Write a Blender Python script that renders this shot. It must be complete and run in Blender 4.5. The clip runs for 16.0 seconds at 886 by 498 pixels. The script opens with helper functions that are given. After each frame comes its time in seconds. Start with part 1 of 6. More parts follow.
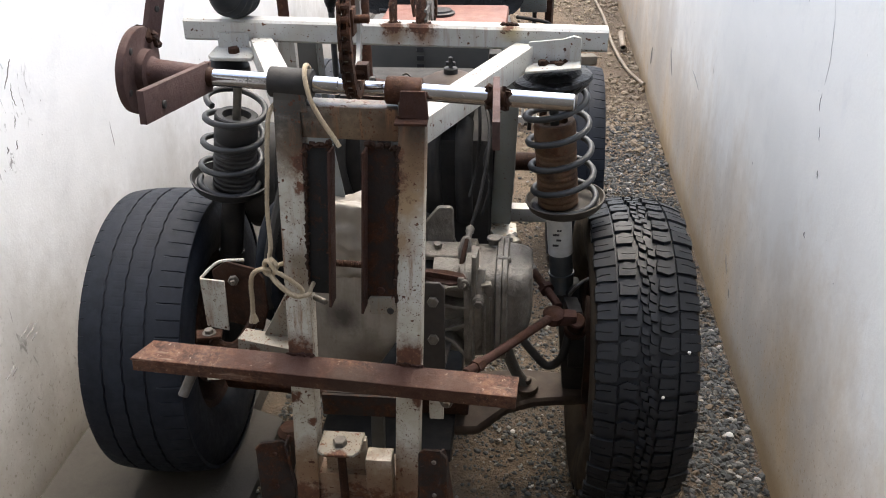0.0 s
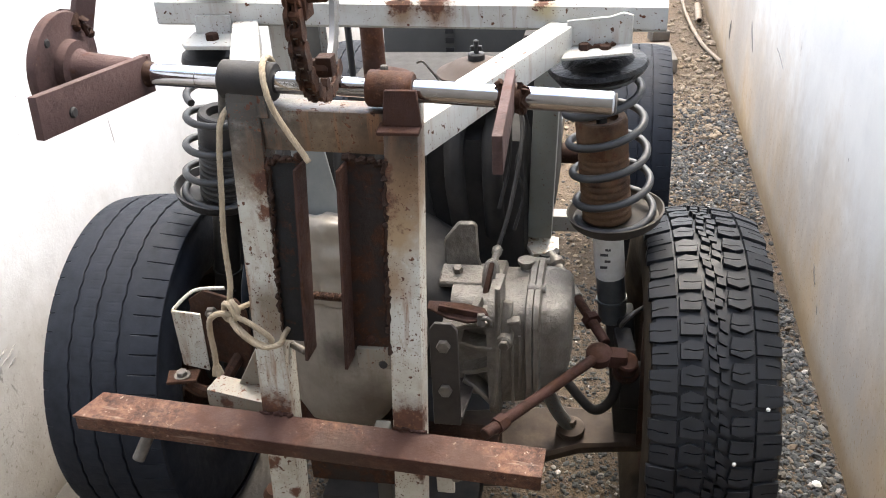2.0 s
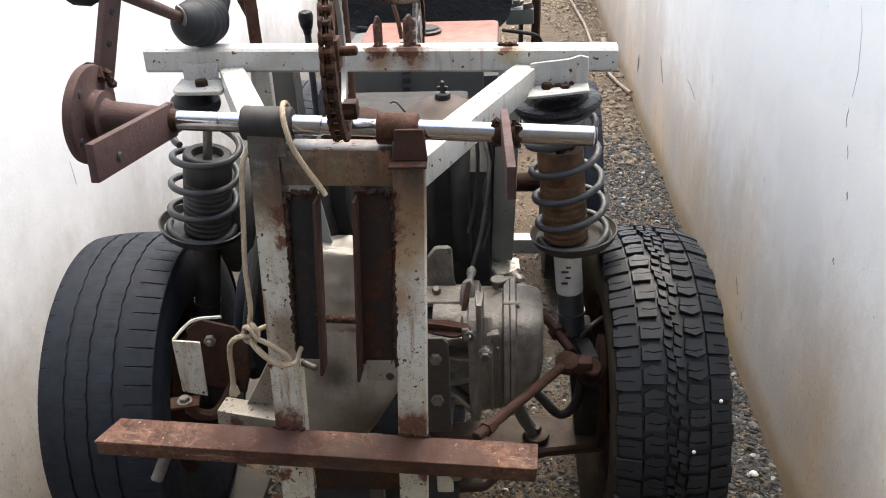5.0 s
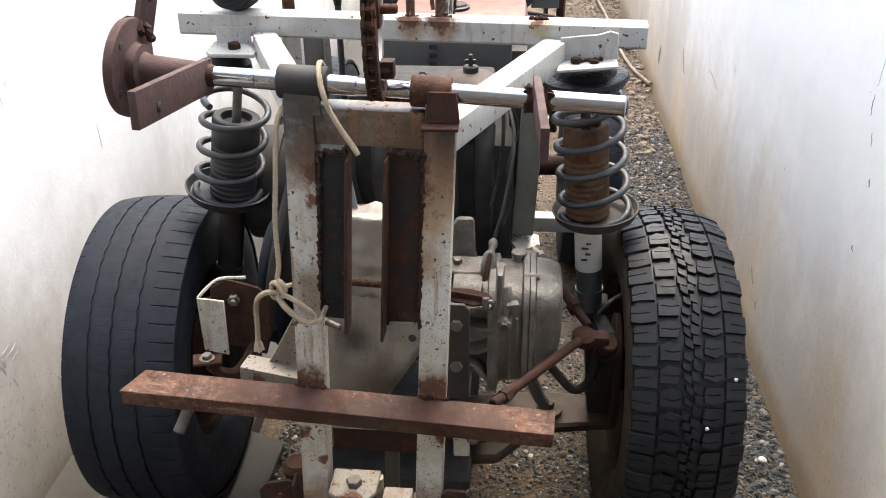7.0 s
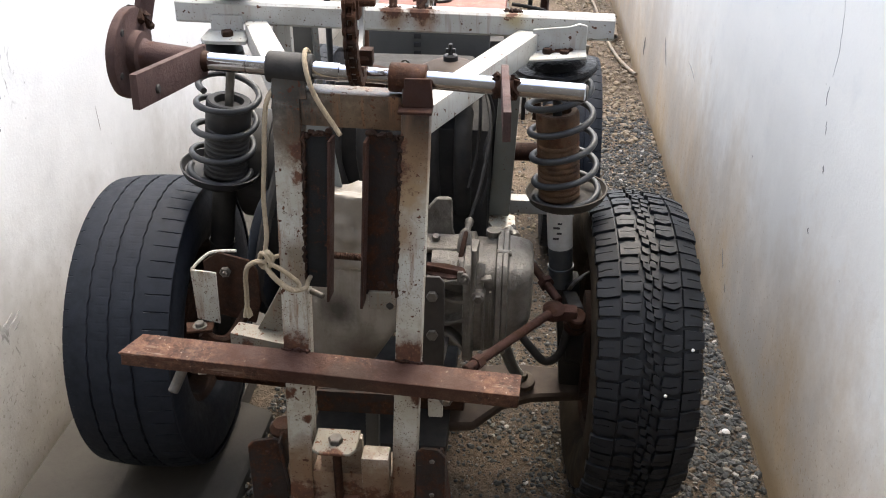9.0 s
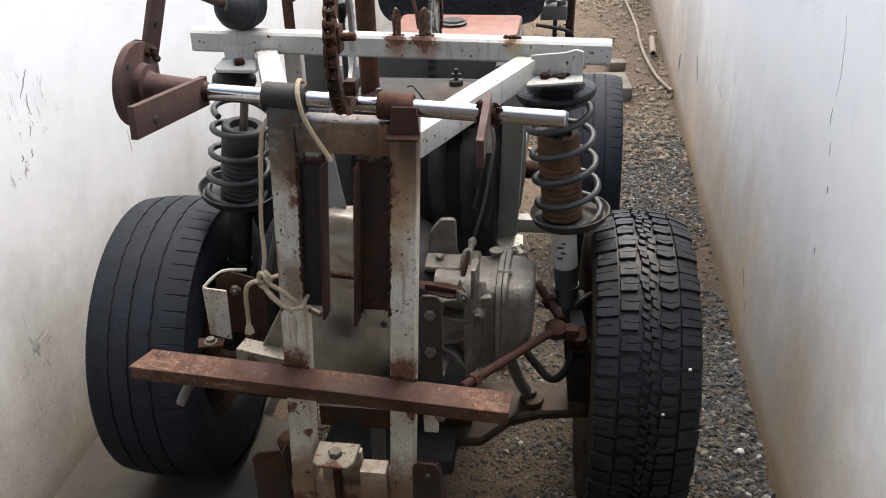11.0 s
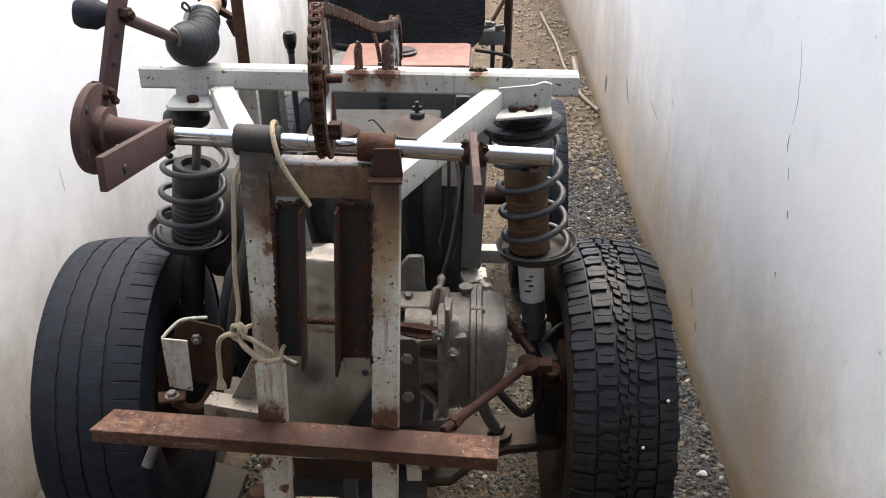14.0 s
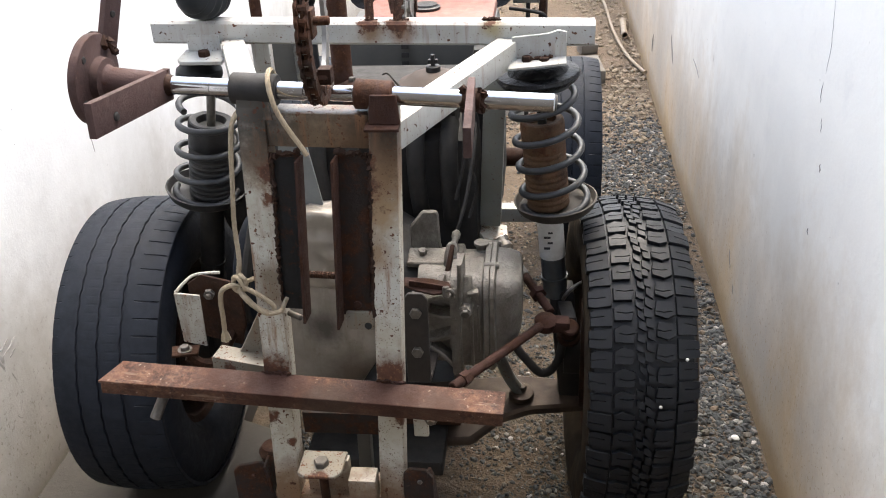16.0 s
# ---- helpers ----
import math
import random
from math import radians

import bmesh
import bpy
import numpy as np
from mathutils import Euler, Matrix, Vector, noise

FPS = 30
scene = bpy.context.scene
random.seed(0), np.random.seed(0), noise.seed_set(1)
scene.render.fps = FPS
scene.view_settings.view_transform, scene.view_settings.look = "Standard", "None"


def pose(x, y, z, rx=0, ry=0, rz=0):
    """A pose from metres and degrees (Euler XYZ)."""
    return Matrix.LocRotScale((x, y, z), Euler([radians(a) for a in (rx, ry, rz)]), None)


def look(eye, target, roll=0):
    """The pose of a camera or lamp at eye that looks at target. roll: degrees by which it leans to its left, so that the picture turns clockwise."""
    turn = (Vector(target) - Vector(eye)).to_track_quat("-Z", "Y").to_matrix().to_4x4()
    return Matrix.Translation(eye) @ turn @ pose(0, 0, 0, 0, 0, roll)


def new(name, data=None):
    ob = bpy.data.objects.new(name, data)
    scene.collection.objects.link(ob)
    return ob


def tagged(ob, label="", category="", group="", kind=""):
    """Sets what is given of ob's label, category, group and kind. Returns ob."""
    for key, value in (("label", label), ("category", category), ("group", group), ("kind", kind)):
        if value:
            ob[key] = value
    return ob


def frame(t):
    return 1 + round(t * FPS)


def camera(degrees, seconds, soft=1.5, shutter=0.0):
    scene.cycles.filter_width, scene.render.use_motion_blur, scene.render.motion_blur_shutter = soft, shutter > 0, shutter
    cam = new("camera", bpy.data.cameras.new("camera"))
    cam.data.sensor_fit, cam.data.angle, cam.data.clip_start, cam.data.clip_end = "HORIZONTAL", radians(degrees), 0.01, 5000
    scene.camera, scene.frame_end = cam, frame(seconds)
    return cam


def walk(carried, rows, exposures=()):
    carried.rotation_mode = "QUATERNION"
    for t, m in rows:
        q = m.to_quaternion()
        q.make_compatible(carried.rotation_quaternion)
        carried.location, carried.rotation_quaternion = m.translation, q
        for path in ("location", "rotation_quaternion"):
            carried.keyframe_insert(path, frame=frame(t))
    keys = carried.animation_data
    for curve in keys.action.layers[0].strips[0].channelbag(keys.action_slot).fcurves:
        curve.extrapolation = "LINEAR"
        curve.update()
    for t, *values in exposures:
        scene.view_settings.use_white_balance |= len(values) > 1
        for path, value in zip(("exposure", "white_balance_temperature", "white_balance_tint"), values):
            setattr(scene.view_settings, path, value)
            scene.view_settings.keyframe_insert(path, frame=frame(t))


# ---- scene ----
cam = camera(52.7, 16.0, 1.0)
PATH = [
    (0, (0.006, -0.042, 1.467), (-0.183, 1.709, 0.518), -1.1),
    (0.5, (0.015, 0.083, 1.422), (-0.247, 1.816, 0.459), -1.5),
    (1, (0.071, 0.215, 1.402), (-0.28, 1.92, 0.417), -3.0),
    (1.5, (0.068, 0.246, 1.392), (-0.285, 1.96, 0.423), -3.1),
    (2, (0.059, 0.267, 1.39), (-0.292, 1.97, 0.402), -3.6),
    (2.5, (0.032, 0.255, 1.408), (-0.248, 1.98, 0.435), -3.3),
    (3, (-0.039, 0.173, 1.442), (-0.206, 1.927, 0.495), -2.7),
    (3.5, (-0.06, 0.126, 1.466), (-0.184, 1.89, 0.532), -2.9),
    (3.7, (-0.053, 0.124, 1.47), (-0.178, 1.892, 0.545), -3.1),
    (6, (-0.041, 0.139, 1.421), (-0.21, 1.894, 0.477), -2.0),
    (6.5, (-0.047, 0.122, 1.417), (-0.227, 1.875, 0.471), -1.8),
    (7, (-0.064, 0.099, 1.422), (-0.229, 1.85, 0.471), -0.7),
    (7.5, (-0.078, 0.072, 1.433), (-0.222, 1.814, 0.461), -0.2),
    (8, (-0.087, 0.051, 1.44), (-0.191, 1.793, 0.464), 0.4),
    (8.2, (-0.082, 0.04, 1.44), (-0.18, 1.783, 0.464), 0.6),
    (10.3, (0.061, -0.035, 1.48), (-0.208, 1.701, 0.525), -1.3),
    (10.5, (0.065, -0.036, 1.479), (-0.203, 1.704, 0.529), -1.5),
    (11, (0.074, -0.025, 1.484), (-0.199, 1.717, 0.54), -1.7),
    (11.5, (0.09, -0.026, 1.494), (-0.196, 1.721, 0.563), -2.4),
    (12, (0.093, -0.026, 1.506), (-0.194, 1.727, 0.587), -2.6),
    (12.5, (0.1, -0.002, 1.484), (-0.188, 1.765, 0.592), -3.2),
    (13, (0.035, 0.027, 1.497), (-0.15, 1.798, 0.586), -2.0),
    (13.5, (-0.017, 0.023, 1.493), (-0.105, 1.805, 0.589), -1.4),
    (14, (-0.035, 0.025, 1.499), (-0.117, 1.801, 0.584), -0.7),
    (14.5, (0.013, 0.036, 1.487), (-0.147, 1.816, 0.588), -0.8),
    (15, (0.05, 0.059, 1.452), (-0.177, 1.815, 0.522), -1.8),
    (15.5, (0.057, 0.085, 1.433), (-0.194, 1.825, 0.48), -2.5),
    (16, (0.046, 0.041, 1.457), (-0.167, 1.779, 0.49), -2.8),
]
BASE, KELVIN = 2.30, 6880
STOPS = [(0, 0.04), (0.5, 0.26), (1, 0.52), (1.5, 0.54), (2, 0.66), (2.5, 0.5), (3, 0.01), (3.5, -0.04), (6, 0.47), (6.5, 0.54), (7, 0.45), (7.5, 0.33), (8, 0.31), (10.5, -0.05), (11, -0.05), (11.5, -0.13), (12, -0.18), (12.5, -0.13), (13, 0.07), (13.5, 0.02), (14, 0.02), (14.5, -0.08), (15, 0.29), (15.5, 0.5), (16, 0.34)]
walk(cam, [(t, look(eye, target, roll)) for t, eye, target, roll in PATH], [(t, BASE + e, KELVIN, 7) for t, e in STOPS])

# ---- world and light ----
world = bpy.data.worlds.new("sky")
scene.world = world
world.use_nodes = True
wn = world.node_tree.nodes
sky = wn.new("ShaderNodeTexSky")
sky.sky_type, sky.sun_disc = "NISHITA", False
sky.sun_elevation, sky.sun_rotation = radians(66), radians(15)
sky.air_density, sky.dust_density, sky.ozone_density = 1.0, 4.0, 1.0
wn["Background"].inputs["Strength"].default_value = 0.15
world.node_tree.links.new(sky.outputs[0], wn["Background"].inputs["Color"])
sun_data = bpy.data.lights.new("sun", "SUN")
sun_data.energy, sun_data.angle, sun_data.color = 0.8, radians(50), (1.0, 0.96, 0.90)
sun = new("sun", sun_data)
sun.matrix_world = look((0.3, 4.6, 6.0), (-0.3, 1.5, 0.5))


# ---- materials ----
class Nodes:
    """A principled material with a few shortcuts for procedural detail in world metres."""

    def __init__(self, name, rough=0.6, metal=0.0, spec=0.5):
        self.m = bpy.data.materials.new(name)
        self.m.use_nodes = True
        self.t = self.m.node_tree
        self.b = self.t.nodes["Principled BSDF"]
        self.b.inputs["Roughness"].default_value = rough
        self.b.inputs["Metallic"].default_value = metal
        self.b.inputs["Specular IOR Level"].default_value = spec
        self.pos = self.n("ShaderNodeNewGeometry").outputs["Position"]

    def n(self, kind):
        return self.t.nodes.new(kind)

    def link(self, a, b):
        self.t.links.new(a, b)

    def noise(self, scale, detail=4, rough=0.6, stretch=None, dist=0.0):
        x = self.n("ShaderNodeTexNoise")
        x.inputs["Scale"].default_value, x.inputs["Detail"].default_value = scale, detail
        x.inputs["Roughness"].default_value, x.inputs["Distortion"].default_value = rough, dist
        v = self.pos
        if stretch:
            mp = self.n("ShaderNodeMapping")
            mp.inputs["Scale"].default_value = stretch
            self.link(self.pos, mp.inputs["Vector"])
            v = mp.outputs[0]
        self.link(v, x.inputs["Vector"])
        return x.outputs["Fac"]

    def step(self, fac, lo, hi, a=0.0, b=1.0):
        x = self.n("ShaderNodeMapRange")
        for i, v in enumerate((lo, hi, a, b)):
            x.inputs[i + 1].default_value = v
        self.link(fac, x.inputs[0])
        return x.outputs[0]

    def math(self, op, a, b=None):
        x = self.n("ShaderNodeMath")
        x.operation = op
        for i, v in enumerate((a, b)):
            if v is None:
                continue
            if isinstance(v, (int, float)):
                x.inputs[i].default_value = v
            else:
                self.link(v, x.inputs[i])
        return x.outputs[0]

    def mix(self, fac, a, b):
        x = self.n("ShaderNodeMix")
        x.data_type = "RGBA"
        for i, v in ((0, fac), (6, a), (7, b)):
            if isinstance(v, (int, float)):
                x.inputs[i].default_value = v
            elif isinstance(v, tuple):
                x.inputs[i].default_value = (*v, 1.0)
            else:
                self.link(v, x.inputs[i])
        return x.outputs[2]

    def near(self, x, y, z, r):
        """1 at the point, 0 at the distance r, with a ragged rim."""
        d = self.n("ShaderNodeVectorMath")
        d.operation = "DISTANCE"
        self.link(self.pos, d.inputs[0])
        d.inputs[1].default_value = (x, y, z)
        return self.step(d.outputs["Value"], r, 0.0)

    def height(self):
        s = self.n("ShaderNodeSeparateXYZ")
        self.link(self.pos, s.inputs[0])
        return s.outputs

    def bump(self, fac, strength, dist=0.002, before=None):
        x = self.n("ShaderNodeBump")
        x.inputs["Strength"].default_value, x.inputs["Distance"].default_value = strength, dist
        self.link(fac, x.inputs["Height"])
        if before:
            self.link(before, x.inputs["Normal"])
        self.link(x.outputs[0], self.b.inputs["Normal"])
        return x.outputs[0]

    def set(self, colour=None, rough=None, metal=None):
        for key, v in (("Base Color", colour), ("Roughness", rough), ("Metallic", metal)):
            if v is None:
                continue
            if isinstance(v, tuple):
                self.b.inputs[key].default_value = (*v, 1.0)
            else:
                self.link(v, self.b.inputs[key])
        return self.m


def rust_colour(k, dark=1.0):
    dark *= 0.85
    a = k.mix(k.step(k.noise(45, 6, 0.7), 0.3, 0.7), (0.048 * dark, 0.0185 * dark, 0.0105 * dark), (0.130 * dark, 0.052 * dark, 0.026 * dark))
    return k.mix(k.step(k.noise(160, 4, 0.7), 0.55, 0.75), a, (0.24 * dark, 0.122 * dark, 0.064 * dark))


def paint_material(name, base, spots=(), chips=0.64, soil=0.35, stains=(), streaks=0.0, pins=0.635):
    """Old brushed enamel: pinhole rust, chipped patches, rust blooms round the welds, grime."""
    k = Nodes(name, 0.42)
    rust = rust_colour(k)
    tint = tuple(c * f for c, f in zip(base, (0.78, 0.74, 0.66)))
    coat = k.mix(k.step(k.noise(9, 5, 0.6), 0.42, 0.72, 0.0, 1.0), base, tint)
    coat = k.mix(k.math("MULTIPLY", k.step(k.noise(38, 5, 0.7), 0.5, 0.75), soil), coat, (0.22, 0.17, 0.12))
    rag = k.noise(60, 5, 0.7)
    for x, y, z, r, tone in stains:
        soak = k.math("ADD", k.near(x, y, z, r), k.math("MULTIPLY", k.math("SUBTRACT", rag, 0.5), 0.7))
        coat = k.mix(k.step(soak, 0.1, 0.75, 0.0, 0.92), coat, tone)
    if streaks:
        run = k.step(k.noise(75, 4, 0.6, (1.2, 1.2, 0.10)), 0.53, 0.66, 0.0, streaks)
        coat = k.mix(k.math("MULTIPLY", run, k.step(k.noise(6, 3), 0.40, 0.58)), coat, (0.17, 0.085, 0.04))
    pin = k.math("MULTIPLY", k.step(k.noise(400, 1, 0.4), pins, pins + 0.04), k.step(k.noise(14, 3), 0.36, 0.5))
    small = k.math("MAXIMUM", pin, k.step(k.noise(95, 2, 0.5), chips + 0.035, chips + 0.065))
    mask = k.math("MAXIMUM", small, k.step(k.noise(26, 6, 0.75), chips + 0.065, chips + 0.085))
    for x, y, z, r in spots:
        bloom = k.math("ADD", k.near(x, y, z, r), k.math("MULTIPLY", k.math("SUBTRACT", rag, 0.5), 1.6))
        mask = k.math("MAXIMUM", mask, k.step(bloom, 0.35, 0.6))
    out = k.mix(mask, coat, rust)
    k.bump(k.math("SUBTRACT", k.noise(40, 4), k.math("MULTIPLY", mask, 0.8)), 0.35, 0.0015)
    return k.set(out, k.step(mask, 0, 1, 0.4, 0.85))


def rust_material(name, dark=1.0, coat=None, bare=0.40, stains=()):
    k = Nodes(name, 0.8, 0.0, 0.2)
    c = rust_colour(k, dark)
    if coat:
        c = k.mix(k.step(k.noise(30, 6, 0.75), bare, bare + 0.12), coat, c)
    c = k.mix(k.step(k.noise(13, 6, 0.75), 0.52, 0.70, 0.0, 0.75), c, (0.022 * dark, 0.014 * dark, 0.011 * dark))
    c = k.mix(k.step(k.noise(34, 5, 0.8, (0.5, 1, 1)), 0.66, 0.74, 0.0, 0.5), c, (0.24 * dark, 0.17 * dark, 0.12 * dark))
    rag = k.noise(50, 5, 0.7)
    for x, y, z, r, tone in stains:
        soak = k.math("ADD", k.near(x, y, z, r), k.math("MULTIPLY", k.math("SUBTRACT", rag, 0.5), 0.8))
        c = k.mix(k.step(soak, 0.1, 0.6, 0.0, 0.9), c, tone)
    k.bump(k.noise(120, 6, 0.7), 0.8, 0.002)
    return k.set(c, k.step(k.noise(30, 4), 0.3, 0.7, 0.62, 0.9))


def plain_material(name, a, b, rough=0.6, metal=0.0, scale=30.0, fine=200.0, bump=0.25, dust=None, dust_from=0.6, lump=0.0):
    k = Nodes(name, rough, metal)
    c = k.mix(k.step(k.noise(scale, 5, 0.65), 0.3, 0.7), a, b)
    if dust:
        c = k.mix(k.step(k.noise(scale * 0.6, 6, 0.7), dust_from, dust_from + 0.2, 0.0, 0.8), c, dust)
    b = k.bump(k.noise(fine, 4, 0.7), bump, 0.001)
    if lump:
        k.bump(k.noise(scale * 2.4, 5, 0.6), 0.9, lump, b)
    return k.set(c, k.step(k.noise(scale * 1.7, 4), 0.25, 0.75, max(0.02, rough - 0.12), min(1, rough + 0.12)))


WHITE = (0.41, 0.41, 0.375)
frame_spots = [(-0.36, 1.13, 0.632, 0.040), (-0.176, 1.13, 0.628, 0.048), (-0.372, 1.125, 0.545, 0.020), (-0.345, 1.115, 0.50, 0.016), (-0.352, 1.19, 0.985, 0.030), (-0.332, 1.165, 0.955, 0.026),
               (-0.26, 1.09, 0.33, 0.09), (-0.36, 1.10, 0.345, 0.06), (-0.19, 1.10, 0.335, 0.06), (-0.165, 1.13, 0.545, 0.022), (-0.35, 1.148, 0.715, 0.012)]
frame_spots += [(-0.198 + 0.004 * (i % 3), 1.163 - 0.011 * i, 0.965 - 0.03 * i, 0.036) for i in range(8)] + [(-0.334 - 0.003 * (i % 2), 1.163 - 0.013 * i, 0.95 - 0.035 * i, 0.027) for i in range(6)]
frame_stains_and_shade = [(-0.26, 1.17, 0.985, 0.15, (0.20, 0.145, 0.09)), (-0.21, 1.17, 0.985, 0.12, (0.10, 0.062, 0.036)), (-0.235, 1.17, 1.0, 0.085, (0.17, 0.12, 0.075)), (-0.178, 1.160, 0.975, 0.095, (0.11, 0.062, 0.034)), (-0.184, 1.150, 0.915, 0.055, (0.14, 0.085, 0.047)), (-0.345, 1.165, 0.975, 0.055, (0.16, 0.11, 0.065)),
                (-0.180, 1.165, 0.955, 0.065, (0.17, 0.105, 0.055)), (-0.182, 1.155, 0.89, 0.050, (0.24, 0.165, 0.09)), (-0.192, 1.150, 0.83, 0.045, (0.21, 0.14, 0.08)), (-0.345, 1.15, 0.79, 0.042, (0.15, 0.12, 0.085)), (-0.345, 1.15, 0.755, 0.036, (0.17, 0.13, 0.09)),
                # First three here: rust wash, with the shade low on the posts painted in.
                (-0.28, 1.09, 0.36, 0.17, (0.13, 0.080, 0.048)), (-0.19, 1.11, 0.375, 0.12, (0.12, 0.072, 0.042)), (-0.36, 1.10, 0.40, 0.09, (0.15, 0.09, 0.05)), (-0.176, 1.12, 0.628, 0.055, (0.06, 0.024, 0.015)), (-0.36, 1.12, 0.632, 0.050, (0.06, 0.024, 0.015))]
frame_stains_and_shade += [(-0.325, 1.165, 0.985, 0.07, (0.10, 0.066, 0.040)), (-0.35, 1.168, 1.060, 0.150, (0.010, 0.009, 0.008)), (-0.152, 1.168, 1.045, 0.125, (0.016, 0.010, 0.008))]
paint_frame = paint_material("white_paint_front", WHITE, frame_spots, 0.632, 0.75, frame_stains_and_shade, 0.85, 0.655)
paint_beam = paint_material("white_paint_beam", (0.385, 0.395, 0.385), [(-0.256, 1.59, 1.052, 0.036), (-0.203, 1.59, 1.052, 0.046), (-0.04, 1.595, 1.055, 0.030), (0.06, 1.57, 0.975, 0.03), (-0.57, 1.58, 0.97, 0.028)], 0.65, 0.2, [(-0.252, 1.585, 1.035, 0.034, (0.17, 0.10, 0.05)), (-0.200, 1.585, 1.035, 0.040, (0.17, 0.09, 0.045)), (-0.038, 1.585, 1.04, 0.03, (0.26, 0.22, 0.12)), (-0.298, 1.08, 0.46, 0.03, (0.14, 0.10, 0.07))], 0.45, 0.70)
paint_grey = paint_material("grey_green_paint", (0.10, 0.11, 0.108), [], 0.68, 0.3)
paint_post = paint_material("pale_grey_green_paint", (0.18, 0.197, 0.19), [], 0.67, 0.3, (), 0.0, 0.71)
paint_dirty = paint_material("dirty_white_paint", (0.165, 0.155, 0.132), [(-0.298, 1.075, 0.46, 0.03), (-0.26, 1.08, 0.41, 0.035), (-0.45, 1.18, 0.60, 0.02)], 0.62, 0.5, (), 0.4)


def bar_material(stains):
    """Old bare angle steel: mottled red-brown rust, paler rubbed patches, dark blotches and long thin scratches."""
    k = Nodes("rusted_steel", 0.75, 0.0, 0.3)
    c = k.mix(k.step(k.noise(16, 6, 0.7), 0.35, 0.65), (0.040, 0.016, 0.010), (0.100, 0.046, 0.028))
    c = k.mix(k.step(k.noise(70, 5, 0.75), 0.45, 0.70, 0.0, 0.8), c, (0.165, 0.086, 0.055))
    c = k.mix(k.step(k.noise(32, 5, 0.8), 0.49, 0.62, 0.0, 0.9), c, (0.024, 0.0105, 0.008))
    c = k.mix(k.step(k.noise(150, 3, 0.6), 0.64, 0.70, 0.0, 0.8), c, (0.26, 0.20, 0.16))
    c = k.mix(k.math("MULTIPLY", k.step(k.noise(60, 3, 0.6, (0.12, 1.4, 1.4)), 0.62, 0.68, 0.0, 0.8), k.step(k.noise(7, 3), 0.45, 0.6)), c, (0.25, 0.19, 0.15))
    rag = k.noise(50, 5, 0.7)
    for x, y, z, r, tone in stains:
        soak = k.math("ADD", k.near(x, y, z, r), k.math("MULTIPLY", k.math("SUBTRACT", rag, 0.5), 0.9))
        c = k.mix(k.step(soak, 0.1, 0.6, 0.0, 0.92), c, tone)
    k.bump(k.noise(110, 6, 0.75), 0.9, 0.002)
    return k.set(c, k.step(k.noise(30, 4), 0.3, 0.7, 0.55, 0.88))


rust_bar = bar_material([(-0.357, 1.115, 0.630, 0.085, (0.034, 0.012, 0.008)), (-0.176, 1.115, 0.618, 0.090, (0.036, 0.014, 0.009)), (-0.27, 1.08, 0.605, 0.06, (0.04, 0.022, 0.015)), (-0.44, 1.12, 0.63, 0.05, (0.045, 0.018, 0.012)), (-0.10, 1.09, 0.61, 0.05, (0.05, 0.024, 0.016))])
rust_dark = rust_material("dark_rusted_steel", 0.32)
rust_weld = rust_material("dark_red_weld_rust", 0.6, (0.030, 0.016, 0.011), 0.52)
rust_brown = rust_material("brown_primer_steel", 0.6, (0.054, 0.026, 0.020))
primer_brown = rust_material("purple_brown_primer_steel", 0.7, (0.062, 0.037, 0.034), 0.58)
scale_black = rust_material("blackened_steel_with_rust", 0.8, (0.0165, 0.01725, 0.018), 0.56)
scale_brown = rust_material("dark_brown_mill_scale", 0.55, (0.021, 0.0165, 0.015), 0.47)
rust_flange = rust_material("dark_red_brown_steel", 0.5, (0.039, 0.01875, 0.01425), 0.5)
beige_cover = plain_material("dusty_beige_sheet", (0.24, 0.22, 0.19), (0.17, 0.15, 0.125), 0.42, 0.0, 14, 120, 0.3, (0.12, 0.095, 0.07), 0.6)
rust_red = rust_material("red_brown_rust", 0.34, (0.033, 0.014, 0.011), 0.48)
chrome = plain_material("scuffed_chrome", (0.50, 0.51, 0.53), (0.40, 0.40, 0.42), 0.09, 1.0, 60, 300, 0.02, (0.16, 0.09, 0.05), 0.68)
alloy = plain_material("cast_aluminium", (0.062, 0.055, 0.046), (0.165, 0.153, 0.135), 0.46, 0.2, 20, 240, 1.0, (0.042, 0.032, 0.024), 0.50, 0.006)


def housing_material():
    """Smooth cast housing under dust: cloudy beige film, wiped streaks, oily smudges."""
    k = Nodes("dusty_housing", 0.6, 0.05, 0.3)
    c = k.mix(k.step(k.noise(7, 6, 0.65), 0.35, 0.68), (0.175, 0.155, 0.130), (0.280, 0.258, 0.225))
    c = k.mix(k.step(k.noise(26, 5, 0.7, (1.3, 1.3, 0.25)), 0.50, 0.72, 0.0, 0.55), c, (0.13, 0.105, 0.080))
    c = k.mix(k.step(k.noise(60, 5, 0.7), 0.55, 0.75, 0.0, 0.5), c, (0.26, 0.235, 0.20))
    rag = k.noise(22, 5, 0.7)
    for x, y, z, r, tone in ((-0.345, 1.38, 0.545, 0.055, (0.035, 0.030, 0.026)), (-0.245, 1.39, 0.60, 0.07, (0.14, 0.105, 0.075)), (-0.30, 1.38, 0.44, 0.09, (0.08, 0.062, 0.046)), (-0.27, 1.39, 0.66, 0.04, (0.10, 0.072, 0.05))):
        soak = k.math("ADD", k.near(x, y, z, r), k.math("MULTIPLY", k.math("SUBTRACT", rag, 0.5), 0.9))
        c = k.mix(k.step(soak, 0.1, 0.8, 0.0, 0.85), c, tone)
    k.bump(k.noise(180, 4, 0.7), 0.3, 0.001)
    return k.set(c, k.step(k.noise(12, 4), 0.3, 0.7, 0.5, 0.75))


